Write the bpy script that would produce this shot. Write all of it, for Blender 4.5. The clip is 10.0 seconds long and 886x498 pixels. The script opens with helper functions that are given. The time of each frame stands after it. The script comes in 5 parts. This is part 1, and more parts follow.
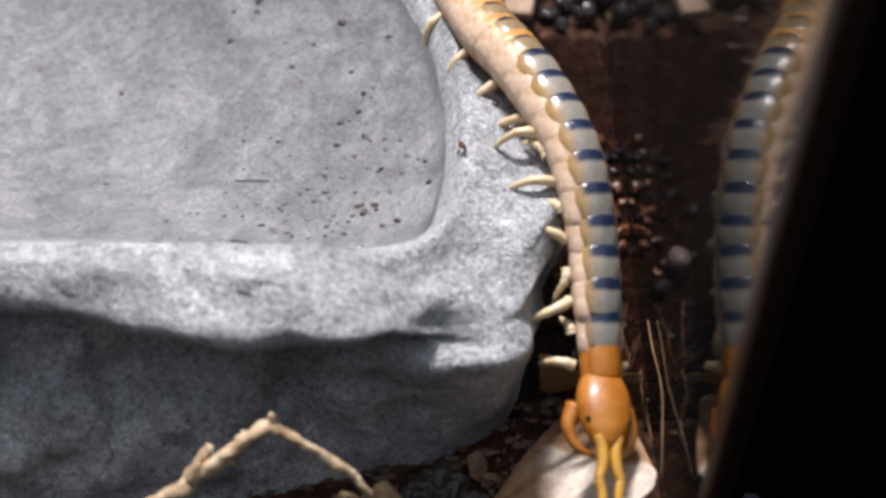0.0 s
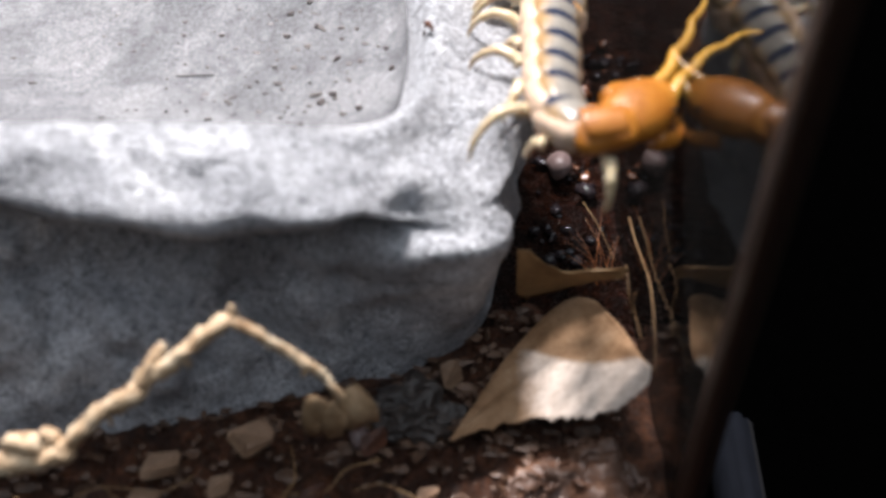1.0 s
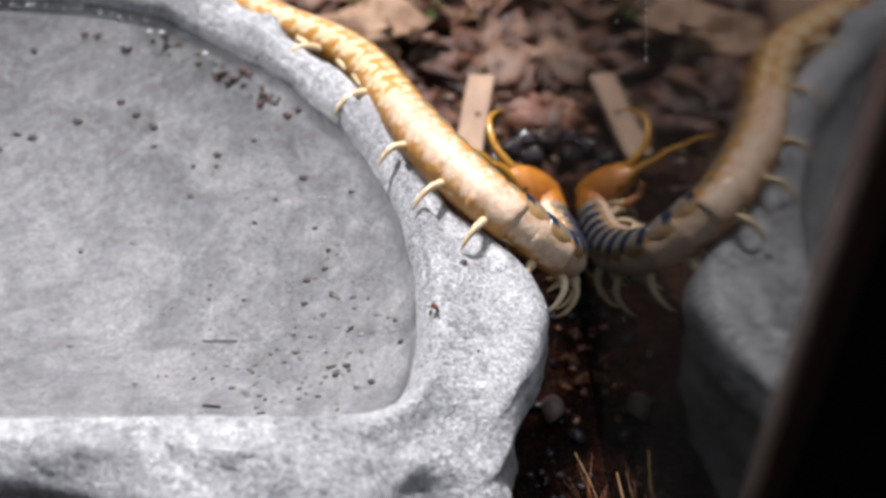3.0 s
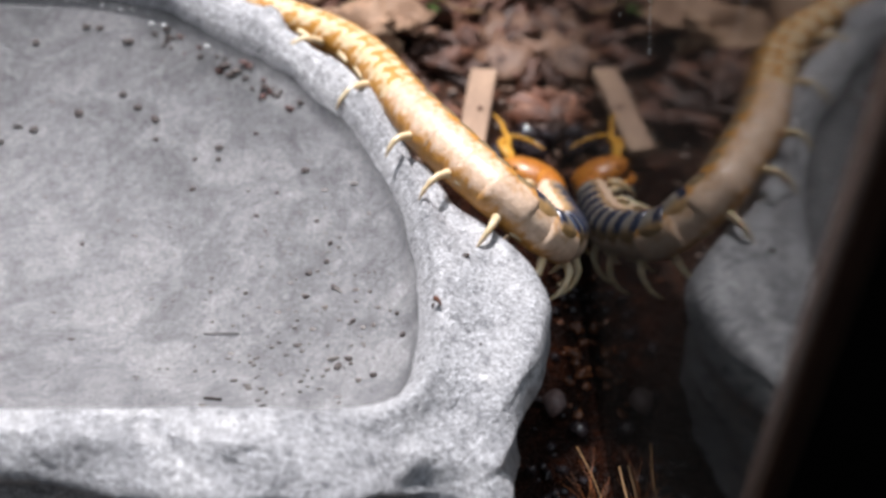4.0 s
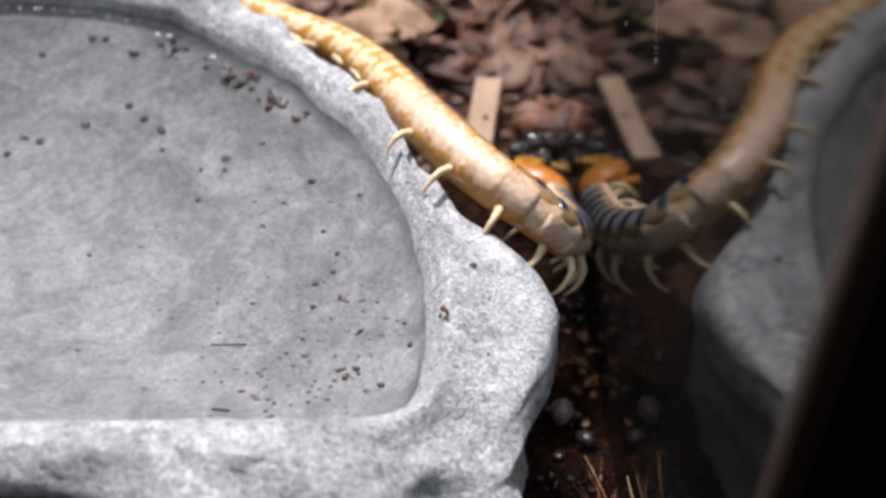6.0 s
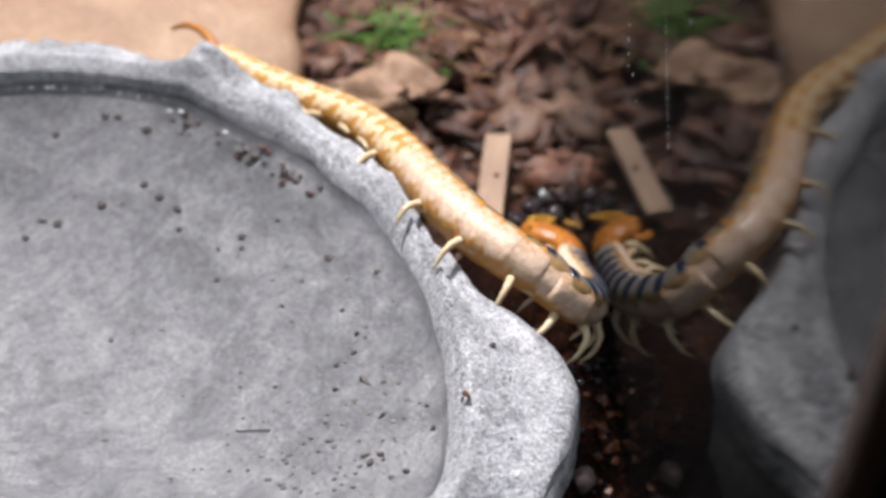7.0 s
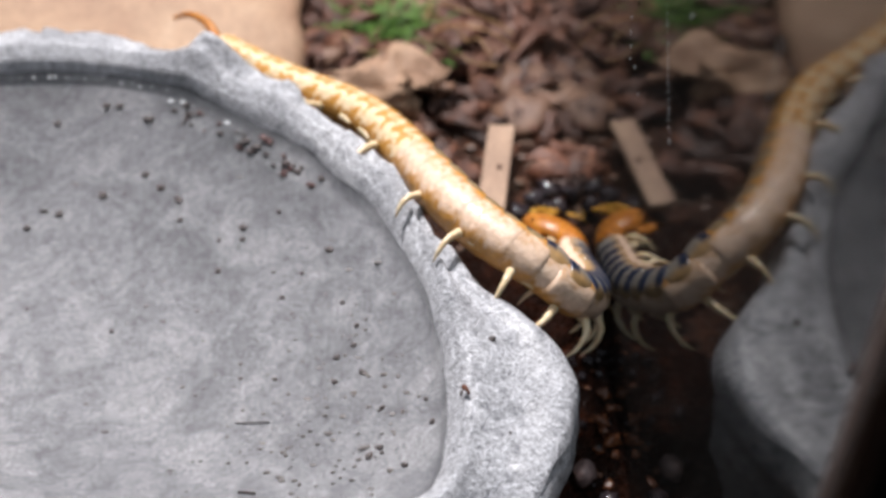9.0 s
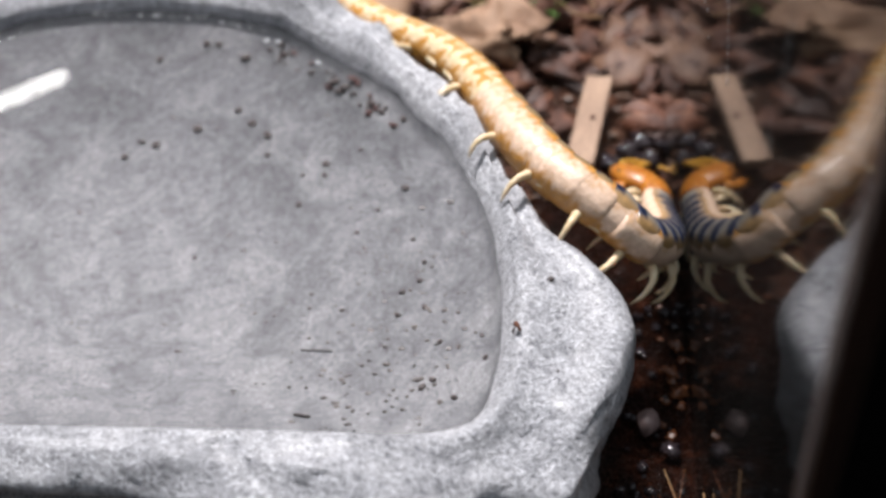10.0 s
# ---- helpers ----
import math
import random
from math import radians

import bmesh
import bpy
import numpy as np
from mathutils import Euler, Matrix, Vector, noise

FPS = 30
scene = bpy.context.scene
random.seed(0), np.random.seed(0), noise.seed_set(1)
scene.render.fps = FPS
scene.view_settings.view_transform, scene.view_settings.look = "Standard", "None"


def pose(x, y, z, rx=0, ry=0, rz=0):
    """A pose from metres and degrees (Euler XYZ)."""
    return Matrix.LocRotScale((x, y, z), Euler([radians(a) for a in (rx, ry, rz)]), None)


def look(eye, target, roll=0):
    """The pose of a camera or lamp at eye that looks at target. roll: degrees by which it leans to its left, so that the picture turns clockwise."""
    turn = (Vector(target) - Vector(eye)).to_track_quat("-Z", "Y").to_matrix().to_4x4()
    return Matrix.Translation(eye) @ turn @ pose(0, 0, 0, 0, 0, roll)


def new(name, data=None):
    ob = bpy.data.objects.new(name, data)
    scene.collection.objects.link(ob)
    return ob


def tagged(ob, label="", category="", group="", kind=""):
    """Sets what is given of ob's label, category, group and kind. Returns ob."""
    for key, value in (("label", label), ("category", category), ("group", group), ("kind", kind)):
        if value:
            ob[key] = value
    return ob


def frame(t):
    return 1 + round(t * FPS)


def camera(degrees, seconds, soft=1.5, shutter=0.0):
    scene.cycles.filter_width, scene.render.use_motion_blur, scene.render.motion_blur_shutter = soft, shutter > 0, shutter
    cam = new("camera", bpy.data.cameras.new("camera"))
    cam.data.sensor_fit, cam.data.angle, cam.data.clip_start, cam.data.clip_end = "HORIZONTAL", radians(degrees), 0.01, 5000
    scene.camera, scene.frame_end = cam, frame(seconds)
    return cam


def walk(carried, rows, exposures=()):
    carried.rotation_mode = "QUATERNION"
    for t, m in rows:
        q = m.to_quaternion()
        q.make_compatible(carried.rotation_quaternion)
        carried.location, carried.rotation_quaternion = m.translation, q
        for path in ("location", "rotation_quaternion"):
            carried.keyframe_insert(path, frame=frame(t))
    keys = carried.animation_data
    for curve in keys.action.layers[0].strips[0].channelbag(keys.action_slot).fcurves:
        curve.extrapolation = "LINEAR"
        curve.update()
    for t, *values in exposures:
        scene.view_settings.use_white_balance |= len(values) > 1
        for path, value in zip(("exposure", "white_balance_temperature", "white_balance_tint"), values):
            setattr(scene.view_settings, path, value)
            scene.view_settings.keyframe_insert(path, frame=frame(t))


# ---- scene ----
cam = camera(37.75, 10.0, 3.0)
cam.data.dof.use_dof, cam.data.dof.focus_distance, cam.data.dof.aperture_fstop = True, 0.20, 14
PATH = [
    (0, (0.03392, 0.03253, 0.16781), (0.00860, 0.36407, -0.20560), -1.07),
    (0.5, (0.02934, 0.02692, 0.15104), (0.03168, 0.36350, -0.21870), 1.24),
    (1, (0.02704, 0.03074, 0.14588), (0.03268, 0.36514, -0.22579), 1.58),
    (1.5, (0.02579, 0.03330, 0.14884), (0.04016, 0.37410, -0.21674), 2.59),
    (2, (0.02647, 0.03562, 0.16598), (0.03662, 0.38617, -0.19041), 2.49),
    (2.5, (0.02326, 0.03802, 0.17812), (0.03065, 0.39930, -0.16745), 1.67),
    (3, (0.02352, 0.03745, 0.17623), (0.03427, 0.39651, -0.17156), 2.37),
    (4.5, (0.02300, 0.03736, 0.17515), (0.03332, 0.39532, -0.17379), 2.47),
    (5, (0.02224, 0.03739, 0.17489), (0.03205, 0.39449, -0.17495), 2.34),
    (6.5, (0.02290, 0.03814, 0.17778), (0.03094, 0.39944, -0.16777), 1.66),
    (7, (0.02096, 0.04558, 0.18642), (0.02749, 0.40492, -0.16119), -0.16),
    (7.5, (0.02127, 0.04704, 0.18761), (0.02660, 0.40010, -0.16640), -0.15),
    (8, (0.02084, 0.04807, 0.18781), (0.02839, 0.40336, -0.16391), -0.03),
    (8.5, (0.02135, 0.04764, 0.18810), (0.02995, 0.40316, -0.16337), 0.20),
    (9, (0.02237, 0.04673, 0.18665), (0.02537, 0.40254, -0.16462), -0.29),
    (9.5, (0.02269, 0.04409, 0.18561), (0.01917, 0.39777, -0.16780), -0.89),
    (10, (0.03837, 0.04226, 0.18316), (-0.02144, 0.38805, -0.17301), -5.10),
]

walk(cam, [(t, look(eye, target, roll)) for t, eye, target, roll in PATH],
     exposures=[(0, -0.35), (0.5, -0.15), (1, 0.12), (1.5, 0.38), (2, 0.20), (2.5, -0.22), (4.5, -0.25), (6.5, -0.3), (7.5, -0.4), (10, -0.35)])

# ---------------------------------------------------------------- world and lamps
world = bpy.data.worlds.new("dark_room")
world.use_nodes = True
_wn, _wl = world.node_tree.nodes, world.node_tree.links
_tc, _xyz, _up = _wn.new("ShaderNodeTexCoord"), _wn.new("ShaderNodeSeparateXYZ"), _wn.new("ShaderNodeValToRGB")
_wl.new(_tc.outputs["Generated"], _xyz.inputs[0])
_half = _wn.new("ShaderNodeMath")
_half.operation, _half.inputs[1].default_value, _half.inputs[2].default_value = "MULTIPLY_ADD", 0.5, 0.5
_wl.new(_xyz.outputs[2], _half.inputs[0])
_wl.new(_half.outputs[0], _up.inputs[0])
_up.color_ramp.elements[0].position, _up.color_ramp.elements[0].color = 0.74, (0.07, 0.075, 0.085, 1)
_up.color_ramp.elements[1].position, _up.color_ramp.elements[1].color = 0.98, (2.05, 2.25, 2.55, 1)
_wl.new(_up.outputs[0], _wn["Background"].inputs[0])
_wn["Background"].inputs[1].default_value = 0.44
scene.world = world
scene.view_settings.exposure = 0.0


def area_lamp(name, eye, target, sx, sy, power, colour, roll=0):
    data = bpy.data.lights.new(name, "AREA")
    data.shape, data.size, data.size_y, data.energy, data.color = "RECTANGLE", sx, sy, power, colour
    ob = new(name, data)
    ob.matrix_world = look(eye, target, roll)
    return ob


# the lamp on the lid, over the back of the tank
area_lamp("lid_lamp", (-0.120, 0.585, 0.80), (0.0, 0.18, 0.03), 0.22, 0.04, 19.5, (1.0, 0.955, 0.965))

# ---------------------------------------------------------------- materials


def material(name):
    m = bpy.data.materials.new(name)
    m.use_nodes = True
    return m, m.node_tree.nodes, m.node_tree.links, m.node_tree.nodes["Principled BSDF"]


def ramp(nodes, links, source, stops):
    r = nodes.new("ShaderNodeValToRGB")
    r.color_ramp.elements[0].position, r.color_ramp.elements[0].color = stops[0][0], (*stops[0][1], 1)
    r.color_ramp.elements[1].position, r.color_ramp.elements[1].color = stops[-1][0], (*stops[-1][1], 1)
    for p, c in stops[1:-1]:
        e = r.color_ramp.elements.new(p)
        e.color = (*c, 1)
    links.new(source, r.inputs[0])
    return r.outputs[0]


def noise_tex(nodes, links, scale, detail=6.0, rough=0.6, distortion=0.0, stretch=(1, 1, 1), coord="Object"):
    tc = nodes.new("ShaderNodeTexCoord")
    mp = nodes.new("ShaderNodeMapping")
    mp.inputs["Scale"].default_value = stretch
    links.new(tc.outputs[coord], mp.inputs[0])
    n = nodes.new("ShaderNodeTexNoise")
    n.inputs["Scale"].default_value, n.inputs["Detail"].default_value = scale, detail
    n.inputs["Roughness"].default_value, n.inputs["Distortion"].default_value = rough, distortion
    links.new(mp.outputs[0], n.inputs["Vector"])
    return n.outputs[0]


def mix_rgb(nodes, links, factor, a, b, mode="MIX"):
    n = nodes.new("ShaderNodeMix")
    n.data_type, n.blend_type = "RGBA", mode
    for value, slot in ((factor, 0), (a, 6), (b, 7)):
        if isinstance(value, (int, float)):
            n.inputs[slot].default_value = value
        elif isinstance(value, tuple):
            n.inputs[slot].default_value = (*value, 1)
        else:
            links.new(value, n.inputs[slot])
    return n.outputs[2]


def bump(nodes, links, bsdf, source, strength, distance):
    b = nodes.new("ShaderNodeBump")
    b.inputs["Strength"].default_value, b.inputs["Distance"].default_value = strength, distance
    links.new(source, b.inputs["Height"])
    links.new(b.outputs[0], bsdf.inputs["Normal"])


def mat_mottled(name, stops, scale, rough, fine=900.0, fine_dark=0.75, relief=0.0004, stretch=(1, 1, 1), varied=0.0, coat=0.0):
    """Two scales of mottling, fine relief; varied: how far pieces differ in lightness."""
    m, nodes, links, b = material(name)
    n1 = noise_tex(nodes, links, scale, 5, 0.6, 0.3, stretch)
    n2 = noise_tex(nodes, links, fine, 3, 0.6, 0, stretch)
    c = ramp(nodes, links, n1, stops)
    g = ramp(nodes, links, n2, [(0.35, (fine_dark,) * 3), (0.65, (1.0,) * 3)])
    c = mix_rgb(nodes, links, 1.0, c, g, "MULTIPLY")
    if varied:
        info = nodes.new("ShaderNodeObjectInfo")
        v = ramp(nodes, links, info.outputs["Random"], [(0, (1 - varied,) * 3), (1, (1, 1, 1))])
        c = mix_rgb(nodes, links, 1.0, c, v, "MULTIPLY")
    links.new(c, b.inputs["Base Color"])
    b.inputs["Roughness"].default_value = rough
    b.inputs["Coat Weight"].default_value = coat
    b.inputs["Coat Roughness"].default_value = 0.12
    bump(nodes, links, b, n2, 0.6, relief)
    return m


def mat_stone(name="cast_grey_stone", wet=1.0, gloss=0.0, grain=1.0):
    m, nodes, links, b = material(name)
    big = noise_tex(nodes, links, 95 if gloss else 55, 7, 0.7, 0.7 if gloss else 0.4)
    mid = noise_tex(nodes, links, 600, 6, 0.75)
    fine = noise_tex(nodes, links, 1700, 3, 0.75)
    c = ramp(nodes, links, big, [(0.36 if gloss else 0.28, (0.37, 0.375, 0.39)), (0.5, (0.58, 0.585, 0.60)), (0.63 if gloss else 0.72, (0.80, 0.80, 0.805))])
    g = ramp(nodes, links, mid, [(0.36, (0.58, 0.58, 0.60)), (0.48, (0.98, 0.98, 0.98)), (0.60, (1.25, 1.25, 1.25))])
    c = mix_rgb(nodes, links, 0.9 * grain, c, g, "MULTIPLY")
    f = ramp(nodes, links, fine, [(0.38, (0.45, 0.45, 0.46)), (0.48, (0.96, 0.96, 0.96)), (0.58, (1.2, 1.2, 1.2)), (0.66, (1.8, 1.8, 1.8))])
    c = mix_rgb(nodes, links, 0.7 * grain, c, f, "MULTIPLY")
    # even tint; in the basin it also takes the light level down
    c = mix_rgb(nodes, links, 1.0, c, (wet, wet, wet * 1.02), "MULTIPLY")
    links.new(c, b.inputs["Base Color"])
    r = ramp(nodes, links, mid, [(0.3, (0.22 + gloss,) * 3), (0.7, (0.46 + gloss,) * 3)])
    links.new(r, b.inputs["Roughness"])
    add = nodes.new("ShaderNodeMath")
    add.operation = "ADD"
    links.new(mid, add.inputs[0])
    links.new(fine, add.inputs[1])
    if not gloss:
        b.inputs["Coat Weight"].default_value, b.inputs["Coat Roughness"].default_value = 0.2, 0.32
    bump(nodes, links, b, add.outputs[0], grain, 0.0009 if not gloss else 0.0002)
    return m


def mat_soil(name="damp_soil", wet=0.0):
    m, nodes, links, b = material(name)
    big = noise_tex(nodes, links, 60, 5, 0.7, 0.5)
    mid = noise_tex(nodes, links, 350, 6, 0.75)
    fine = noise_tex(nodes, links, 1600, 4, 0.7)
    c = ramp(nodes, links, mid, [(0.3, (0.020, 0.011, 0.008)), (0.5, (0.075, 0.040, 0.025)), (0.62, (0.19, 0.105, 0.065)), (0.76, (0.34, 0.22, 0.15))])
    d = ramp(nodes, links, big, [(0.35, (0.5, 0.45, 0.42)), (0.65, (1.0, 1.0, 1.0))])
    c = mix_rgb(nodes, links, 1.0, c, d, "MULTIPLY")
    # the wet tint also holds the shade of the gap it fills
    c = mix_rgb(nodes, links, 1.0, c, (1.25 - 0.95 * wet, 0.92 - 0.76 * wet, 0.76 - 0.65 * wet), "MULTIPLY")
    links.new(c, b.inputs["Base Color"])
    b.inputs["Coat Weight"].default_value, b.inputs["Coat Roughness"].default_value = 0.0, 0.2
    r = ramp(nodes, links, fine, [(0.40, (0.22 - 0.16 * wet,) * 3), (0.62, (0.75 - 0.35 * wet,) * 3)])
    links.new(r, b.inputs["Roughness"])
    add = nodes.new("ShaderNodeMath")
    add.operation = "ADD"
    links.new(mid, add.inputs[0])
    links.new(fine, add.inputs[1])
    bump(nodes, links, b, add.outputs[0], 1.0, 0.0018)
    return m


def mat_plain(name, colour, rough, metal=0.0, ior=1.45, coat=0.0):
    m, nodes, links, b = material(name)
    n = noise_tex(nodes, links, 300, 5, 0.6)
    c = ramp(nodes, links, n, [(0.3, tuple(v * 0.75 for v in colour)), (0.7, colour)])
    links.new(c, b.inputs["Base Color"])
    b.inputs["Roughness"].default_value, b.inputs["Metallic"].default_value, b.inputs["IOR"].default_value = rough, metal, ior
    b.inputs["Coat Weight"].default_value = coat
    return m


def mat_reflecting_sheet(name, ior, tint, rough=0.0, film=0.0):
    """Clear sheet: lets light straight through and mirrors by Fresnel."""
    m, nodes, links, b = material(name)
    nodes.remove(b)
    out = nodes["Material Output"]
    clear = nodes.new("ShaderNodeBsdfTransparent")
    clear.inputs[0].default_value = (*tint, 1)
    gloss = nodes.new("ShaderNodeBsdfGlossy")
    gloss.inputs["Roughness"].default_value = rough
    fres = nodes.new("ShaderNodeFresnel")
    fres.inputs[0].default_value = ior
    mixer = nodes.new("ShaderNodeMixShader")
    links.new(fres.outputs[0], mixer.inputs[0])
    links.new(clear.outputs[0], mixer.inputs[1])
    links.new(gloss.outputs[0], mixer.inputs[2])
    links.new(mixer.outputs[0], out.inputs[0])
    if film:
        dust = nodes.new("ShaderNodeBsdfDiffuse")
        dust.inputs[0].default_value = (0.62, 0.58, 0.55, 1)
        amount = ramp(nodes, links, noise_tex(nodes, links, 60, 6, 0.7, 0.6, (1, 1, 0.35)), [(0.3, (film * 0.4,) * 3), (0.7, (film * 1.5,) * 3)])
        over = nodes.new("ShaderNodeMixShader")
        links.new(amount, over.inputs[0])
        links.new(mixer.outputs[0], over.inputs[1])
        links.new(dust.outputs[0], over.inputs[2])
        links.new(over.outputs[0], out.inputs[0])
    return m, nodes, links, gloss, fres


STONE = mat_stone("cast_grey_stone", 0.90)
# darker than soaking alone: offsets the light doubled under the water
WET_DIM_STONE = mat_stone("soaked_dimmed_stone", 0.22, 0.3, 0.8)
SOIL = mat_soil()
# glossy wet soil, darkened further for the shade beside the pane
WET_SHADED_SOIL = mat_soil("soaked_shaded_soil", 1.0)
GLASS = mat_reflecting_sheet("glass_inner_face", 1.60, (0.97, 0.985, 0.98), 0.05, 0.010)[0]
GLASS_OUT, _nodes, _links, _shader = material("glass_outer_face")
_clear = _nodes.new("ShaderNodeBsdfTransparent")
_clear.inputs[0].default_value = (0.95, 0.975, 0.97, 1)
_links.new(_clear.outputs[0], _nodes["Material Output"].inputs[0])
WATER, _nodes, _links, _shader = material("clear_water")
_wet = _nodes.new("ShaderNodeBsdfGlass")
_wet.inputs["Color"].default_value, _wet.inputs["Roughness"].default_value, _wet.inputs["IOR"].default_value = (0.985, 0.99, 0.99, 1), 0.0, 1.33
_links.new(_wet.outputs[0], _nodes["Material Output"].inputs[0])
FRAME = mat_plain("dark_brown_plastic", (0.082, 0.041, 0.027), 0.6)
BLACK = mat_plain("black_plastic", (0.008, 0.008, 0.009), 0.6, 0.0, 1.2)
TABLE = mat_plain("black_table_cloth", (0.0003, 0.0003, 0.0003), 1.0, 0.0, 1.0)
GREY_PLASTIC = mat_plain("grey_blue_plastic", (0.006, 0.007, 0.010), 0.8, 0.0, 1.12)
BARK = mat_mottled("brown_bark", [(0.3, (0.045, 0.014, 0.007)), (0.55, (0.15, 0.052, 0.025)), (0.75, (0.28, 0.13, 0.072))], 160, 0.6, 1200, 0.6, 0.0005, (1, 1, 1), 0.7)
TAN_BARK = mat_mottled("tan_bark", [(0.3, (0.12, 0.058, 0.034)), (0.6, (0.22, 0.115, 0.068)), (0.8, (0.32, 0.19, 0.125))], 180, 0.6, 1300, 0.7, 0.0004, (1, 1, 1), 0.4)
PALE_WOOD = mat_mottled("pale_tan_wood", [(0.3, (0.26, 0.15, 0.09)), (0.6, (0.40, 0.25, 0.155)), (0.8, (0.48, 0.33, 0.22))], 200, 0.6, 1500, 0.75, 0.0003, (1, 0.35, 1), 0.25)
CORK = mat_mottled("tan_cork", [(0.3, (0.27, 0.15, 0.09)), (0.6, (0.40, 0.26, 0.165)), (0.8, (0.50, 0.36, 0.25))], 45, 0.7, 600, 0.8, 0.0006)


def mat_leaf():
    """Dry leaf: brown, with one bleached corner beyond an old fold; the dish's shadow edge is painted in on its left.
    """
    m, nodes, links, b = material("dry_leaf")
    tc = nodes.new("ShaderNodeTexCoord")
    xyz = nodes.new("ShaderNodeSeparateXYZ")
    links.new(tc.outputs["Object"], xyz.inputs[0])
    wob = noise_tex(nodes, links, 130, 5, 0.65)
    add, flip, lean, edge = [nodes.new("ShaderNodeMath") for _ in range(3)] + [nodes.new("ShaderNodeMapRange")]
    flip.operation, flip.inputs[1].default_value = "MULTIPLY", -1.0
    links.new(xyz.outputs[1], flip.inputs[0])
    lean.operation, lean.inputs[1].default_value = "MULTIPLY_ADD", -0.65
    links.new(xyz.outputs[0], lean.inputs[0])
    links.new(flip.outputs[0], lean.inputs[2])
    add.operation, add.inputs[1].default_value = "MULTIPLY_ADD", 0.0022
    links.new(wob, add.inputs[0])
    links.new(lean.outputs[0], add.inputs[2])
    edge.inputs[1].default_value, edge.inputs[2].default_value = -0.1646, -0.1634
    links.new(add.outputs[0], edge.inputs[0])
    # paleness ends leftwards at the dish's shadow edge: shade put into the colour
    reach, far = nodes.new("ShaderNodeMath"), nodes.new("ShaderNodeMapRange")
    reach.operation, reach.inputs[1].default_value = "MULTIPLY_ADD", 0.006
    links.new(wob, reach.inputs[0])
    links.new(xyz.outputs[0], reach.inputs[2])
    far.inputs[1].default_value, far.inputs[2].default_value = 0.0425, 0.0455
    links.new(reach.outputs[0], far.inputs[0])
    both = nodes.new("ShaderNodeMath")
    both.operation = "MULTIPLY"
    links.new(edge.outputs[0], both.inputs[0])
    links.new(far.outputs[0], both.inputs[1])
    mask = both.outputs[0]
    brown = ramp(nodes, links, noise_tex(nodes, links, 160, 5, 0.65), [(0.3, (0.25, 0.135, 0.066)), (0.55, (0.37, 0.22, 0.12)), (0.75, (0.48, 0.32, 0.20))])
    c = mix_rgb(nodes, links, mask, brown, (0.74, 0.62, 0.53))
    g = ramp(nodes, links, noise_tex(nodes, links, 900, 4, 0.7), [(0.3, (0.72, 0.68, 0.64)), (0.6, (1.0, 1.0, 1.0))])
    links.new(mix_rgb(nodes, links, 1.0, c, g, "MULTIPLY"), b.inputs["Base Color"])
    b.inputs["Roughness"].default_value, b.inputs["Specular IOR Level"].default_value = 0.75, 0.3
    bump(nodes, links, b, noise_tex(nodes, links, 700, 4, 0.6), 0.5, 0.0003)
    return m


LEAF_TWO = mat_leaf()
LEAF_TAN = mat_mottled("brown_curled_leaf", [(0.3, (0.20, 0.11, 0.045)), (0.7, (0.42, 0.26, 0.12))], 150, 0.5, 900, 0.8, 0.0002)
TWIG = mat_mottled("straw_twig", [(0.34, (0.34, 0.20, 0.10)), (0.5, (0.66, 0.46, 0.28)), (0.70, (0.82, 0.66, 0.46))], 420, 0.6, 1600, 0.75, 0.0003)
BUD = mat_mottled("brown_dry_bud", [(0.3, (0.22, 0.125, 0.06)), (0.5, (0.40, 0.26, 0.14)), (0.75, (0.56, 0.40, 0.25))], 420, 0.6, 1600, 0.7, 0.0004)
PEBBLE = mat_mottled("pinkish_pebble", [(0.3, (0.13, 0.085, 0.08)), (0.7, (0.25, 0.18, 0.17))], 200, 0.45, 1400, 0.8, 0.0002)
REDCHIP = mat_mottled("red_brown_chip", [(0.3, (0.085, 0.025, 0.010)), (0.7, (0.25, 0.092, 0.038))], 500, 0.25, 1500, 0.7, 0.0003, (1, 1, 1), 0.4)
DARKRED = mat_mottled("dark_red_crumb", [(0.3, (0.035, 0.010, 0.008)), (0.7, (0.10, 0.030, 0.022))], 500, 0.5, 1500, 0.7, 0.0002)
WETCLOD = mat_mottled("wet_black_clod", [(0.3, (0.006, 0.005, 0.007)), (0.7, (0.05, 0.036, 0.038))], 300, 0.05, 1500, 0.7, 0.0002)
FIBRE = mat_mottled("root_fibre", [(0.3, (0.24, 0.12, 0.045)), (0.7, (0.46, 0.28, 0.13))], 300, 0.5, 1500, 0.8, 0.0001, (1, 1, 1), 0.4)
RUST = mat_mottled("rusty_fibre", [(0.3, (0.20, 0.055, 0.012)), (0.7, (0.42, 0.14, 0.032))], 300, 0.4, 1500, 0.8, 0.0001, (1, 1, 1), 0.4)
MOSS = mat_mottled("green_moss", [(0.3, (0.04, 0.10, 0.01)), (0.7, (0.15, 0.30, 0.04))], 300, 0.6, 1500, 0.7, 0.0003, (1, 1, 1), 0.4)
SPECK = mat_mottled("dark_speck", [(0.3, (0.010, 0.008, 0.008)), (0.7, (0.055, 0.028, 0.022))], 120, 0.5, 1500, 0.8, 0.0001)
FAINT = mat_mottled("faint_speck", [(0.3, (0.016, 0.012, 0.011)), (0.7, (0.12, 0.10, 0.09))], 70, 0.5, 1500, 0.8, 0.0001)
GRIT = mat_mottled("soil_grit", [(0.25, (0.04, 0.02, 0.013)), (0.5, (0.15, 0.075, 0.046)), (0.7, (0.30, 0.175, 0.115)), (0.85, (0.44, 0.33, 0.27))], 90, 0.4, 1500, 0.7, 0.0003)


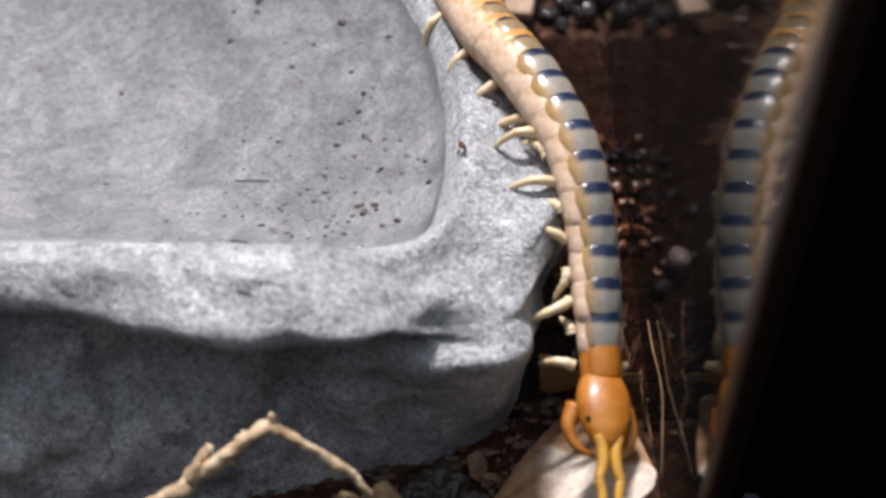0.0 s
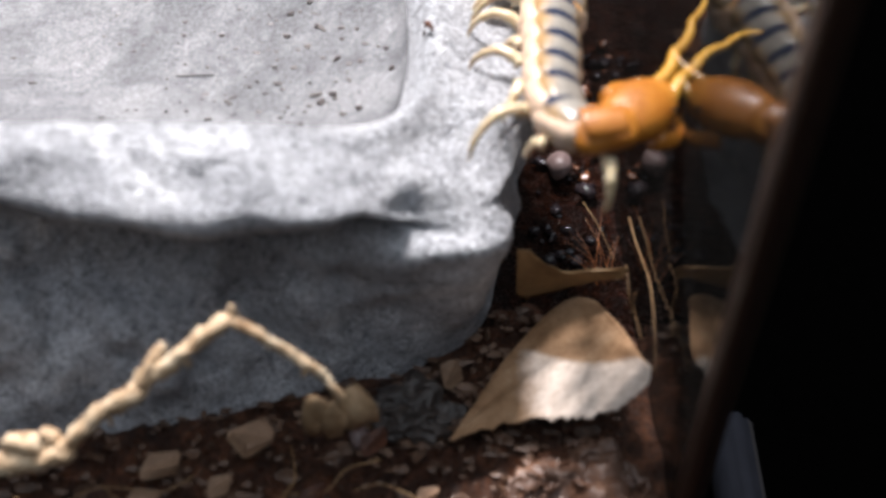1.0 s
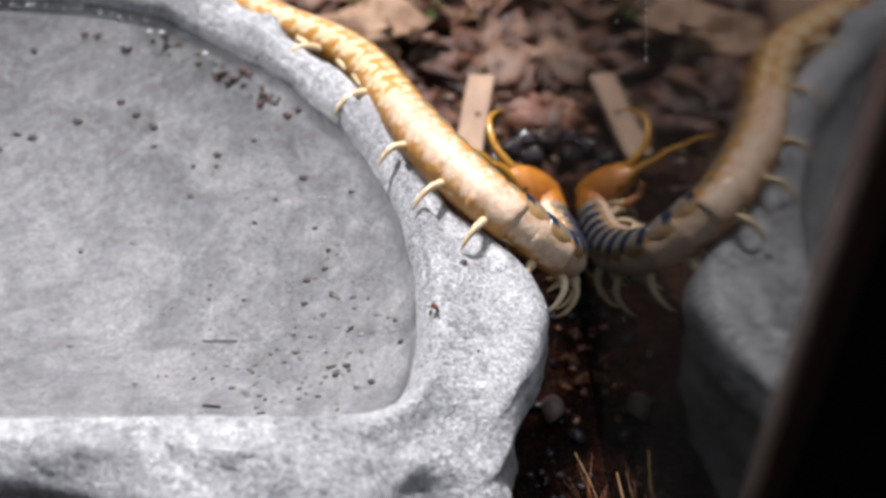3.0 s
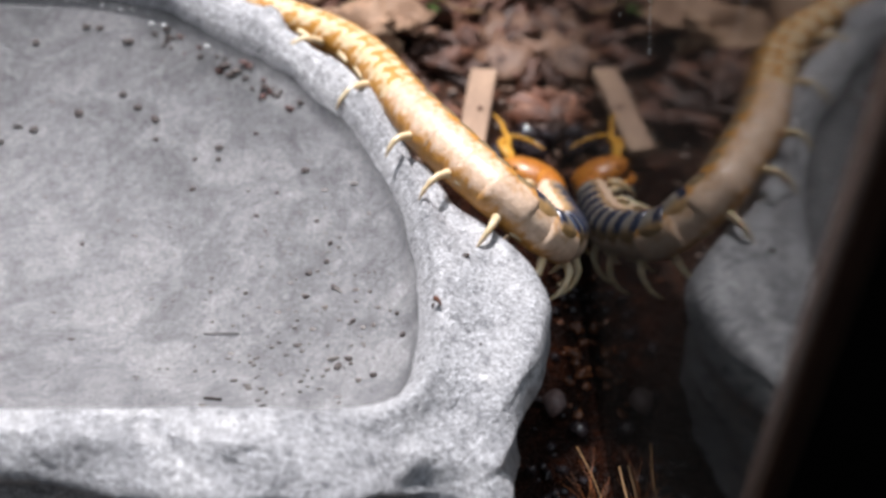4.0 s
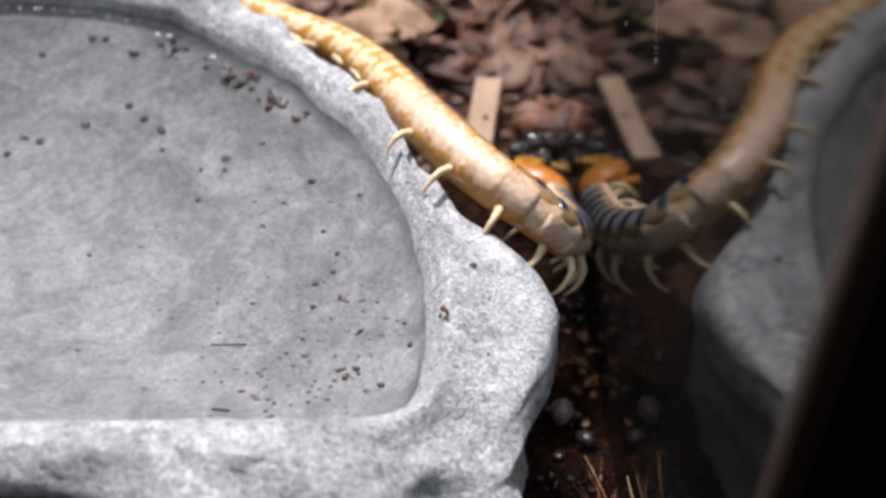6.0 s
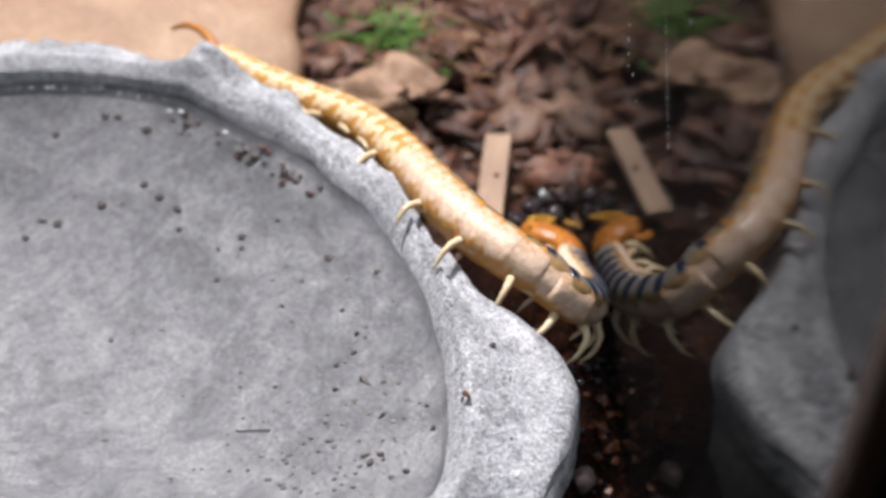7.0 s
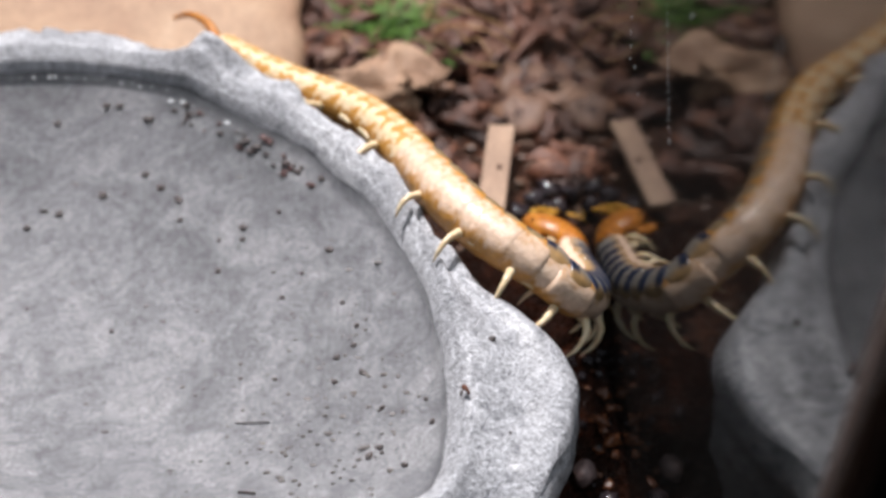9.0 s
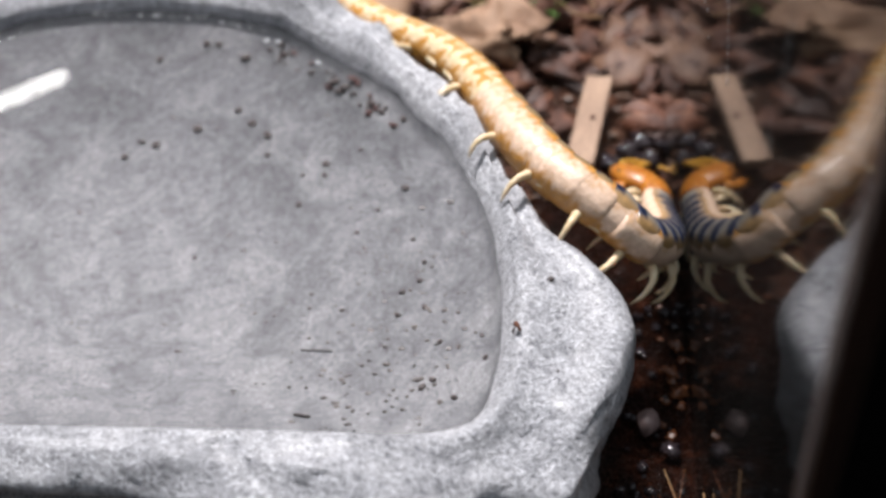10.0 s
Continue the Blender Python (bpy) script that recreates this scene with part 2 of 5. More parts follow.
CRUMB = mat_mottled("damp_crumb", [(0.3, (0.04, 0.021, 0.013)), (0.55, (0.14, 0.075, 0.045)), (0.75, (0.32, 0.20, 0.135))], 90, 0.45, 1500, 0.7, 0.0003)


def mat_chitin(name, stops, scale, rough, coat, sub=0.15):
    m, nodes, links, b = material(name)
    n1 = noise_tex(nodes, links, scale, 4, 0.6, 0.5)
    c = ramp(nodes, links, n1, stops)
    links.new(c, b.inputs["Base Color"])
    b.inputs["Roughness"].default_value = rough
    b.inputs["Coat Weight"].default_value, b.inputs["Coat Roughness"].default_value = coat, 0.1
    b.inputs["Subsurface Weight"].default_value = sub
    b.inputs["Subsurface Radius"].default_value = (0.0016, 0.0009, 0.0004)
    b.inputs["Subsurface Scale"].default_value = 1.0
    n2 = noise_tex(nodes, links, 1300, 3, 0.6)
    bump(nodes, links, b, n2, 0.35, 0.00025)
    return m


def mat_flank(name, pale, amber, mottle, low, high):
    m, nodes, links, b = material(name)
    tc = nodes.new("ShaderNodeTexCoord")
    xyz = nodes.new("ShaderNodeSeparateXYZ")
    links.new(tc.outputs["Object"], xyz.inputs[0])
    n1 = noise_tex(nodes, links, 330, 4, 0.6, 0.8)
    add = nodes.new("ShaderNodeMath")
    add.operation, add.inputs[1].default_value = "MULTIPLY_ADD", mottle
    links.new(n1, add.inputs[0])
    links.new(xyz.outputs[2], add.inputs[2])
    mid = nodes.new("ShaderNodeMath")
    mid.operation, mid.inputs[1].default_value = "SUBTRACT", 0.0006 + mottle * 0.5
    links.new(add.outputs[0], mid.inputs[0])
    side = nodes.new("ShaderNodeMath")
    side.operation = "ABSOLUTE"
    links.new(mid.outputs[0], side.inputs[0])
    f = nodes.new("ShaderNodeMapRange")
    f.interpolation_type = "SMOOTHSTEP"
    f.inputs[1].default_value, f.inputs[2].default_value = low, high
    links.new(side.outputs[0], f.inputs[0])
    c = mix_rgb(nodes, links, f.outputs[0], pale, amber)
    g = ramp(nodes, links, noise_tex(nodes, links, 700, 3, 0.6), [(0.3, (0.78, 0.72, 0.66)), (0.7, (1.1, 1.1, 1.1))])
    links.new(mix_rgb(nodes, links, 1.0, c, g, "MULTIPLY"), b.inputs["Base Color"])
    b.inputs["Roughness"].default_value = 0.48
    b.inputs["Coat Weight"].default_value, b.inputs["Coat Roughness"].default_value = 0.15, 0.2
    b.inputs["Subsurface Weight"].default_value = 0.05
    b.inputs["Subsurface Radius"].default_value = (0.0016, 0.0009, 0.0004)
    b.inputs["Subsurface Scale"].default_value = 1.0
    bump(nodes, links, b, noise_tex(nodes, links, 900, 3, 0.6), 0.5, 0.0003)
    return m


FLANK = mat_flank("pale_peach_flank", (0.69, 0.51, 0.38), (0.52, 0.25, 0.05), 0.0070, 0.0013, 0.0040)
FLANK_REAR = mat_flank("amber_flank", (0.70, 0.54, 0.34), (0.50, 0.235, 0.035), 0.0230, 0.0012, 0.0036)


def mat_plate(name, edge, middle, band, half=0.0026):
    """Back plate: tan edges, duller middle, blue-black along the hind part."""
    m, nodes, links, b = material(name)
    tc = nodes.new("ShaderNodeTexCoord")
    xyz = nodes.new("ShaderNodeSeparateXYZ")
    links.new(tc.outputs["Object"], xyz.inputs[0])
    wob = noise_tex(nodes, links, 380, 3, 0.6)

    def mask(source, low, high, wobble):
        add = nodes.new("ShaderNodeMath")
        add.operation, add.inputs[1].default_value = "MULTIPLY_ADD", wobble
        links.new(wob, add.inputs[0])
        links.new(source, add.inputs[2])
        rng_node = nodes.new("ShaderNodeMapRange")
        rng_node.interpolation_type = "SMOOTHSTEP"
        rng_node.inputs[1].default_value, rng_node.inputs[2].default_value = low, high
        links.new(add.outputs[0], rng_node.inputs[0])
        return rng_node.outputs[0]

    side = nodes.new("ShaderNodeMath")
    side.operation = "ABSOLUTE"
    links.new(xyz.outputs[0], side.inputs[0])
    c = mix_rgb(nodes, links, mask(side.outputs[0], 0.0016, 0.0036, 0.0008), middle, edge)
    inside = mask(side.outputs[0], half - 0.0002, half + 0.0009, 0.0006)
    front = mask(xyz.outputs[1], -0.0011, -0.0002, 0.0005)
    both = nodes.new("ShaderNodeMath")
    both.operation = "MAXIMUM"
    links.new(inside, both.inputs[0])
    links.new(front, both.inputs[1])
    c = mix_rgb(nodes, links, both.outputs[0], band, c)
    g = ramp(nodes, links, wob, [(0.3, (0.7, 0.7, 0.7)), (0.7, (1.1, 1.1, 1.1))])
    links.new(mix_rgb(nodes, links, 1.0, c, g, "MULTIPLY"), b.inputs["Base Color"])
    b.inputs["Roughness"].default_value, b.inputs["Coat Weight"].default_value, b.inputs["Coat Roughness"].default_value = 0.28, 0.7, 0.1
    bump(nodes, links, b, wob, 0.3, 0.0003)
    return m


PLATE = mat_plate("olive_tan_plate", (0.45, 0.27, 0.11), (0.32, 0.29, 0.25), (0.014, 0.024, 0.060), 0.0024)
PLATE_MID = mat_plate("ochre_plate", (0.44, 0.29, 0.14), (0.31, 0.22, 0.12), (0.012, 0.020, 0.045), 0.0018)
PLATE_REAR = mat_plate("amber_plate", (0.45, 0.31, 0.155), (0.33, 0.175, 0.05), (0.20, 0.095, 0.03), 0.0012)
ORANGE = mat_chitin("orange_chitin", [(0.3, (0.29, 0.088, 0.007)), (0.6, (0.43, 0.155, 0.015)), (0.8, (0.52, 0.235, 0.045))], 240, 0.42, 0.25, 0.1)
AMBER = mat_chitin("amber_feeler", [(0.3, (0.42, 0.19, 0.02)), (0.7, (0.58, 0.32, 0.05))], 400, 0.25, 0.6, 0.1)
LEGCOL = mat_chitin("cream_leg", [(0.3, (0.58, 0.43, 0.24)), (0.7, (0.74, 0.62, 0.42))], 400, 0.35, 0.4)
EYE = mat_plain("black_eye", (0.01, 0.01, 0.01), 0.1)

# ---------------------------------------------------------------- mesh helpers


def glass_x(y):
    """Where the inner face of the side pane stands; the dish is set a little askew to it."""
    return 0.0540 - 0.055 * (y - 0.2)


def mesh_of(name, verts, faces, materials, smooth=True, indices=None):
    me = bpy.data.meshes.new(name)
    me.from_pydata([tuple(v) for v in verts], [], faces)
    for m in materials:
        me.materials.append(m)
    me.polygons.foreach_set("use_smooth", [smooth] * len(me.polygons))
    if indices is not None:
        me.polygons.foreach_set("material_index", indices)
    me.update()
    return me


def child(name, me, parent, label=""):
    ob = new(name, me)
    ob.parent = parent
    return tagged(ob, label)


def spline(points, steps):
    """Catmull-Rom through points (rows of any width), evenly stepped per span."""
    p = np.array(points, float)
    q = np.vstack([2 * p[0] - p[1], p, 2 * p[-1] - p[-2]])
    out = []
    for i in range(len(p) - 1):
        a, b, c, d = q[i:i + 4]
        for k in range(steps):
            u = k / steps
            out.append(0.5 * ((2 * b) + (c - a) * u + (2 * a - 5 * b + 4 * c - d) * u * u + (3 * b - a - 3 * c + d) * u ** 3))
    out.append(p[-1])
    return np.array(out)


def tube_data(points, radii, sides=8, squash=1.0, wobble=0.0, rng=None):
    """Verts and faces of a round tube along points, closed at both ends."""
    pts = np.array(points, float)
    n = len(pts)
    tang = np.gradient(pts, axis=0)
    tang /= np.linalg.norm(tang, axis=1)[:, None] + 1e-12
    ref = np.array((0.0, 0.0, 1.0)) if abs(tang[0][2]) < 0.9 else np.array((1.0, 0.0, 0.0))
    verts, faces = [], []
    for i in range(n):
        side = np.cross(tang[i], ref)
        side /= np.linalg.norm(side) + 1e-12
        up = np.cross(side, tang[i])
        ref = up
        for k in range(sides):
            a = 2 * math.pi * k / sides
            r = radii[i] * (1 + (wobble * rng.uniform(-1, 1) if rng else 0))
            verts.append(pts[i] + r * (math.cos(a) * side + squash * math.sin(a) * up))
    for i in range(n - 1):
        for k in range(sides):
            a, b = i * sides + k, i * sides + (k + 1) % sides
            faces.append((a, b, b + sides, a + sides))
    verts += [pts[0], pts[-1]]
    for k in range(sides):
        faces.append((n * sides, (k + 1) % sides, k))
        faces.append((n * sides + 1, (n - 1) * sides + k, (n - 1) * sides + (k + 1) % sides))
    return verts, faces


def merge(parts):
    verts, faces = [], []
    for v, f in parts:
        o = len(verts)
        verts += list(v)
        faces += [tuple(i + o for i in q) for q in f]
    return verts, faces


def box_data(x0, x1, y0, y1, z0, z1, bevel=0.0):
    bm = bmesh.new()
    bmesh.ops.create_cube(bm, size=1)
    for v in bm.verts:
        v.co = Vector((x0 + (v.co.x + 0.5) * (x1 - x0), y0 + (v.co.y + 0.5) * (y1 - y0), z0 + (v.co.z + 0.5) * (z1 - z0)))
    if bevel:
        bmesh.ops.bevel(bm, geom=bm.edges[:], offset=bevel, segments=2, affect="EDGES")
    verts = [v.co.copy() for v in bm.verts]
    index = {v: i for i, v in enumerate(bm.verts)}
    faces = [tuple(index[v] for v in f.verts) for f in bm.faces]
    bm.free()
    return verts, faces


def fnoise(p, scale, octaves=4):
    return noise.fractal(Vector(p) * scale, 1.0, 2.0, octaves)


def roughen(verts, *layers):
    """Break up a smooth surface with layers of (scale, amount)."""
    out = []
    for p in verts:
        q = Vector(p)
        out.append(q + sum((noise.noise_vector(q * scale) * amount for scale, amount in layers), Vector()))
    return out


def lump_data(size, seed, rough=0.25, subdiv=2):
    """An uneven lump about size (x, y, z) metres across."""
    bm = bmesh.new()
    bmesh.ops.create_icosphere(bm, subdivisions=subdiv, radius=0.5)
    off = Vector((seed * 7.3, seed * 3.1, seed * 1.7))
    for v in bm.verts:
        k = 1 + rough * 1.6 * noise.noise(v.co * 2.6 + off) + rough * 0.7 * noise.noise(v.co * 7 + off)
        v.co = Vector((v.co.x * size[0], v.co.y * size[1], v.co.z * size[2])) * k
    verts = [v.co.copy() for v in bm.verts]
    index = {v: i for i, v in enumerate(bm.verts)}
    faces = [tuple(index[v] for v in f.verts) for f in bm.faces]
    bm.free()
    return verts, faces


def ground_z(x, y):
    return 0.0022 * noise.noise(Vector((x, y, 0)) * 45) + 0.0016 * noise.noise(Vector((x, y, 3)) * 140) + 0.012 * max(0.0, y - 0.27)


# ---------------------------------------------------------------- setting


def build_ground():
    nx, ny = 190, 250
    us = np.linspace(0, 1, nx) ** 0.7
    ys = np.linspace(0.104, 0.62, ny)
    verts = []
    for y in ys:
        for u in us:
            x = -0.30 + u * (glass_x(y) + 0.30 - 0.00003)
            z = ground_z(x, y) + 0.0016 * abs(noise.noise(Vector((x, y, 9)) * 420)) + 0.0009 * noise.noise(Vector((x, y, 5)) * 900)
            verts.append((x, y, z))
    faces = [(j * nx + i, j * nx + i + 1, (j + 1) * nx + i + 1, (j + 1) * nx + i) for j in range(ny - 1) for i in range(nx - 1)]
    # wet faces between dish and pane; the gap's shade is in their colour
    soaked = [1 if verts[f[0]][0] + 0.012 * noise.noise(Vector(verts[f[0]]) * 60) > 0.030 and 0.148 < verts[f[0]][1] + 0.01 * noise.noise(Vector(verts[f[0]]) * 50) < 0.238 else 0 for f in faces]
    # skirt down to the tank floor along the front
    base = len(verts)
    verts += [(verts[i][0], 0.1035, -0.02) for i in range(nx)]
    faces += [(base + i, base + i + 1, i + 1, i) for i in range(nx - 1)]
    tagged(new("ground", mesh_of("ground", verts, faces, [SOIL, WET_SHADED_SOIL], True, soaked + [0] * (nx - 1))), "dark damp coconut soil on the terrarium floor", "soil", kind="structure")


def build_tank():
    turn = math.degrees(math.atan(0.055))
    front = 0.1175
    long = 0.63 - front
    verts, faces = box_data(0, 0.0018, 0, long, -0.022, 0.34)
    inner = [0 if all(abs(verts[i].x) < 1e-6 for i in f) else 1 for f in faces]
    pane = new("glass_pane_side", mesh_of("glass_pane_side", verts, faces, [GLASS, GLASS_OUT], False, inner))
    pane.matrix_world = pose(glass_x(front), front, 0, 0, 0, turn)
    pane.visible_shadow = False
    tagged(pane, "clear glass side pane of the terrarium, mirroring the inside", "glass pane", kind="structure")
    v, f = box_data(-0.0004, 0.0022, -0.0045, -0.0003, -0.03, 0.36, 0.0004)
    trim = new("corner_trim", mesh_of("corner_trim", v, f, [FRAME]))
    trim.matrix_world = pose(glass_x(front), front, 0, 0, 0, turn)
    tagged(trim, "dark brown upright corner trim of the terrarium", "trim", kind="structure")
    v, f = box_data(-0.31, glass_x(0.1) - 0.0008, 0.0985, 0.1025, -0.03, -0.004, 0.0006)
    tagged(new("front_sill", mesh_of("front_sill", v, f, [FRAME])), "low dark plastic sill under the open front", "sill", kind="structure")
    v, f = box_data(-0.306, -0.302, 0.1035, 0.63, -0.022, 0.34)
    tagged(new("wall_left", mesh_of("wall_left", v, f, [BLACK], False)), "dark side wall of the terrarium", "wall", kind="structure")
    v, f = box_data(-0.306, glass_x(0.635) + 0.004, 0.631, 0.637, -0.022, 0.34)
    tagged(new("wall_back", mesh_of("wall_back", v, f, [BLACK], False)), "dark back wall of the terrarium", "wall", kind="structure")
    # bottom rail outside the glass
    v, f = box_data(0.0755, 0.0800, -0.2, 0.154, -0.046, -0.029, 0.0012)
    v2, f2 = box_data(0.0800, 0.0812, -0.2, 0.154, -0.046, -0.032, 0.0004)
    rail = tagged(new("base_rail"), "grey blue plastic base rail outside the glass", "rail")
    child("rail_bar", mesh_of("rail_bar", v, f, [GREY_PLASTIC]), rail)
    child("rail_lip", mesh_of("rail_lip", v2, f2, [BLACK]), rail, "black plastic lip")
    v, f = box_data(-0.85, 0.75, -0.40, 1.10, -0.09, -0.0465)
    tagged(new("table", mesh_of("table", v, f, [TABLE], False)), "black table top under the terrarium", "table", kind="structure")


# ---------------------------------------------------------------- water dish

DISH_C = np.array((-0.055, 0.200))
INNER = [(-0.055, 0.1435, 0.0400), (-0.030, 0.1437, 0.0410), (-0.010, 0.1445, 0.0410), (0.003, 0.1450, 0.0408), (0.013, 0.1468, 0.0385), (0.0200, 0.1508, 0.0358),
         (0.0238, 0.1565, 0.0346), (0.0253, 0.1665, 0.0345), (0.0250, 0.177, 0.0345), (0.0232, 0.1885, 0.0345), (0.0193, 0.2015, 0.0345), (0.0131, 0.2140, 0.0345),
         (0.0042, 0.2250, 0.0345), (-0.0051, 0.2350, 0.0345), (-0.0152, 0.2422, 0.0345), (-0.0275, 0.2500, 0.0345), (-0.042, 0.2545, 0.0345), (-0.055, 0.2555, 0.0345)]
CREST = [(-0.055, 0.1395, 0.0405), (-0.033, 0.1398, 0.0412), (-0.018, 0.1385, 0.0412), (-0.006, 0.1375, 0.0410), (0.008, 0.1380, 0.0405), (0.017, 0.1392, 0.0382), (0.0235, 0.1420, 0.0350), (0.029, 0.1450, 0.0325), (0.0330, 0.1485, 0.0322),
         (0.0352, 0.1515, 0.0335), (0.0375, 0.1545, 0.0348), (0.0402, 0.161, 0.0344), (0.0424, 0.168, 0.0340), (0.0430, 0.1735, 0.0338), (0.0416, 0.179, 0.0340), (0.0378, 0.1840, 0.0342), (0.0335, 0.1885, 0.0344),
         (0.0285, 0.1945, 0.0346), (0.0215, 0.2075, 0.0350), (0.0105, 0.2275, 0.0350), (-0.0065, 0.2460, 0.0348), (-0.0150, 0.2520, 0.0352), (-0.0215, 0.2560, 0.0356), (-0.028, 0.2590, 0.0345), (-0.04, 0.2625, 0.0340), (-0.055, 0.2645, 0.0340)]
LIP = [(-0.055, 0.1355, 0.0375), (-0.030, 0.1352, 0.0375), (-0.0226, 0.1350, 0.0375), (-0.0156, 0.1328, 0.0375), (-0.0091, 0.1324, 0.0375), (-0.0008, 0.1306, 0.0375), (0.0071, 0.1320, 0.0375), (0.0142, 0.1322, 0.0372), (0.0190, 0.1345, 0.0365), (0.0225, 0.1372, 0.0328),
       (0.0258, 0.1396, 0.0306), (0.0295, 0.1410, 0.0300), (0.0330, 0.1428, 0.0302), (0.0356, 0.1446, 0.0304), (0.0374, 0.1480, 0.0304), (0.0386, 0.151, 0.0305), (0.0413, 0.157, 0.0292), (0.0438, 0.1646, 0.0282), (0.0448, 0.1727, 0.0278), (0.0440, 0.1795, 0.0280), (0.0407, 0.1845, 0.0280), (0.0352, 0.190, 0.0280),
       (0.0300, 0.1965, 0.0285), (0.0225, 0.209, 0.029), (0.0115, 0.2295, 0.029), (-0.0055, 0.2480, 0.029), (-0.02, 0.2575, 0.029), (-0.04, 0.2645, 0.029), (-0.055, 0.267, 0.029)]
UNDER = [(-0.055, 0.1432, 0.0292), (-0.033, 0.1432, 0.0292), (-0.018, 0.1432, 0.0292), (-0.006, 0.1430, 0.0292), (0.006, 0.1430, 0.0292), (0.015, 0.1428, 0.0292), (0.0224, 0.1410, 0.0294), (0.0265, 0.1396, 0.0282), (0.0300, 0.1394, 0.0280), (0.0335, 0.1404, 0.0284), (0.0364, 0.1428, 0.0284),
         (0.0370, 0.1465, 0.0265), (0.0380, 0.153, 0.0255), (0.0402, 0.159, 0.0235), (0.0425, 0.1665, 0.022), (0.0432, 0.1735, 0.0215), (0.0418, 0.181, 0.022), (0.0350, 0.1885, 0.023),
         (0.0285, 0.196, 0.023), (0.0215, 0.208, 0.024), (0.0095, 0.229, 0.024), (-0.0075, 0.249, 0.024), (-0.02, 0.258, 0.024), (-0.04, 0.266, 0.024), (-0.055, 0.2685, 0.024)]
LEDGE = [(-0.055, 0.1408, 0.0225), (-0.033, 0.1408, 0.0225), (-0.018, 0.1408, 0.0226), (-0.006, 0.1410, 0.0228), (0.006, 0.1408, 0.0232), (0.015, 0.1390, 0.0242), (0.0224, 0.1358, 0.0256), (0.0272, 0.1360, 0.0264), (0.0315, 0.1366, 0.0262), (0.0352, 0.1380, 0.0258),
         (0.0376, 0.1408, 0.0250), (0.0385, 0.147, 0.022), (0.0395, 0.157, 0.019), (0.0415, 0.166, 0.017), (0.0422, 0.1735, 0.016), (0.0408, 0.181, 0.016), (0.0345, 0.1885, 0.018),
         (0.0287, 0.196, 0.019), (0.022, 0.208, 0.019), (0.010, 0.229, 0.019), (-0.007, 0.249, 0.019), (-0.02, 0.2585, 0.019), (-0.04, 0.2665, 0.019), (-0.055, 0.269, 0.019)]
BULGE = [(-0.055, 0.1275, 0.0125), (-0.033, 0.1280, 0.0125), (-0.018, 0.1300, 0.0130), (-0.006, 0.1325, 0.0130), (0.006, 0.1345, 0.0135), (0.015, 0.1360, 0.0135), (0.024, 0.1380, 0.0135), (0.031, 0.1392, 0.0130), (0.0352, 0.1415, 0.0130),
         (0.0368, 0.147, 0.0130), (0.0385, 0.157, 0.0110), (0.0400, 0.167, 0.0100), (0.0408, 0.1735, 0.010), (0.0392, 0.181, 0.010), (0.034, 0.188, 0.011),
         (0.029, 0.196, 0.012), (0.0225, 0.208, 0.012), (0.0105, 0.229, 0.012), (-0.0065, 0.249, 0.012), (-0.02, 0.259, 0.012), (-0.04, 0.267, 0.012), (-0.055, 0.2695, 0.012)]
BASE = [(-0.055, 0.1225, -0.004), (-0.030, 0.1245, -0.004), (-0.009, 0.1274, -0.004), (0.003, 0.1320, -0.004), (0.0166, 0.1366, -0.004), (0.0274, 0.1415, -0.004), (0.0325, 0.1455, -0.004), (0.0355, 0.1500, -0.004),
        (0.037, 0.157, -0.004), (0.0385, 0.166, -0.004), (0.0392, 0.174, -0.004), (0.0375, 0.1815, -0.004), (0.034, 0.188, -0.004),
        (0.029, 0.197, -0.004), (0.0225, 0.209, -0.004), (0.0105, 0.230, -0.004), (-0.0065, 0.250, -0.004), (-0.02, 0.260, -0.004), (-0.04, 0.268, -0.004), (-0.055, 0.271, -0.004)]


def ring(points, count):
    """A closed ring about the dish's centre from its half, mirrored, at even angles."""
    half = spline(points, 8)
    ang = np.arctan2(half[:, 1] - DISH_C[1], half[:, 0] - DISH_C[0])
    rad = np.hypot(half[:, 0] - DISH_C[0], half[:, 1] - DISH_C[1])
    order = np.argsort(ang)
    ang, rad, hz = ang[order], rad[order], half[order][:, 2]
    out = []
    for k in range(count):
        a = -math.pi / 2 + 2 * math.pi * k / count
        f = a if a <= math.pi / 2 else math.pi - a
        r, z = np.interp(f, ang, rad), np.interp(f, ang, hz)
        out.append((DISH_C[0] + r * math.cos(a), DISH_C[1] + r * math.sin(a), z))
    return np.array(out)


def bowl_z(s):
    """Height of the hollow at s, the share of the way from its middle to the rim."""
    return 0.0055 + 0.0255 * min(s, 0.97) ** 2 + max(0.0, s - 0.97) * 0.18


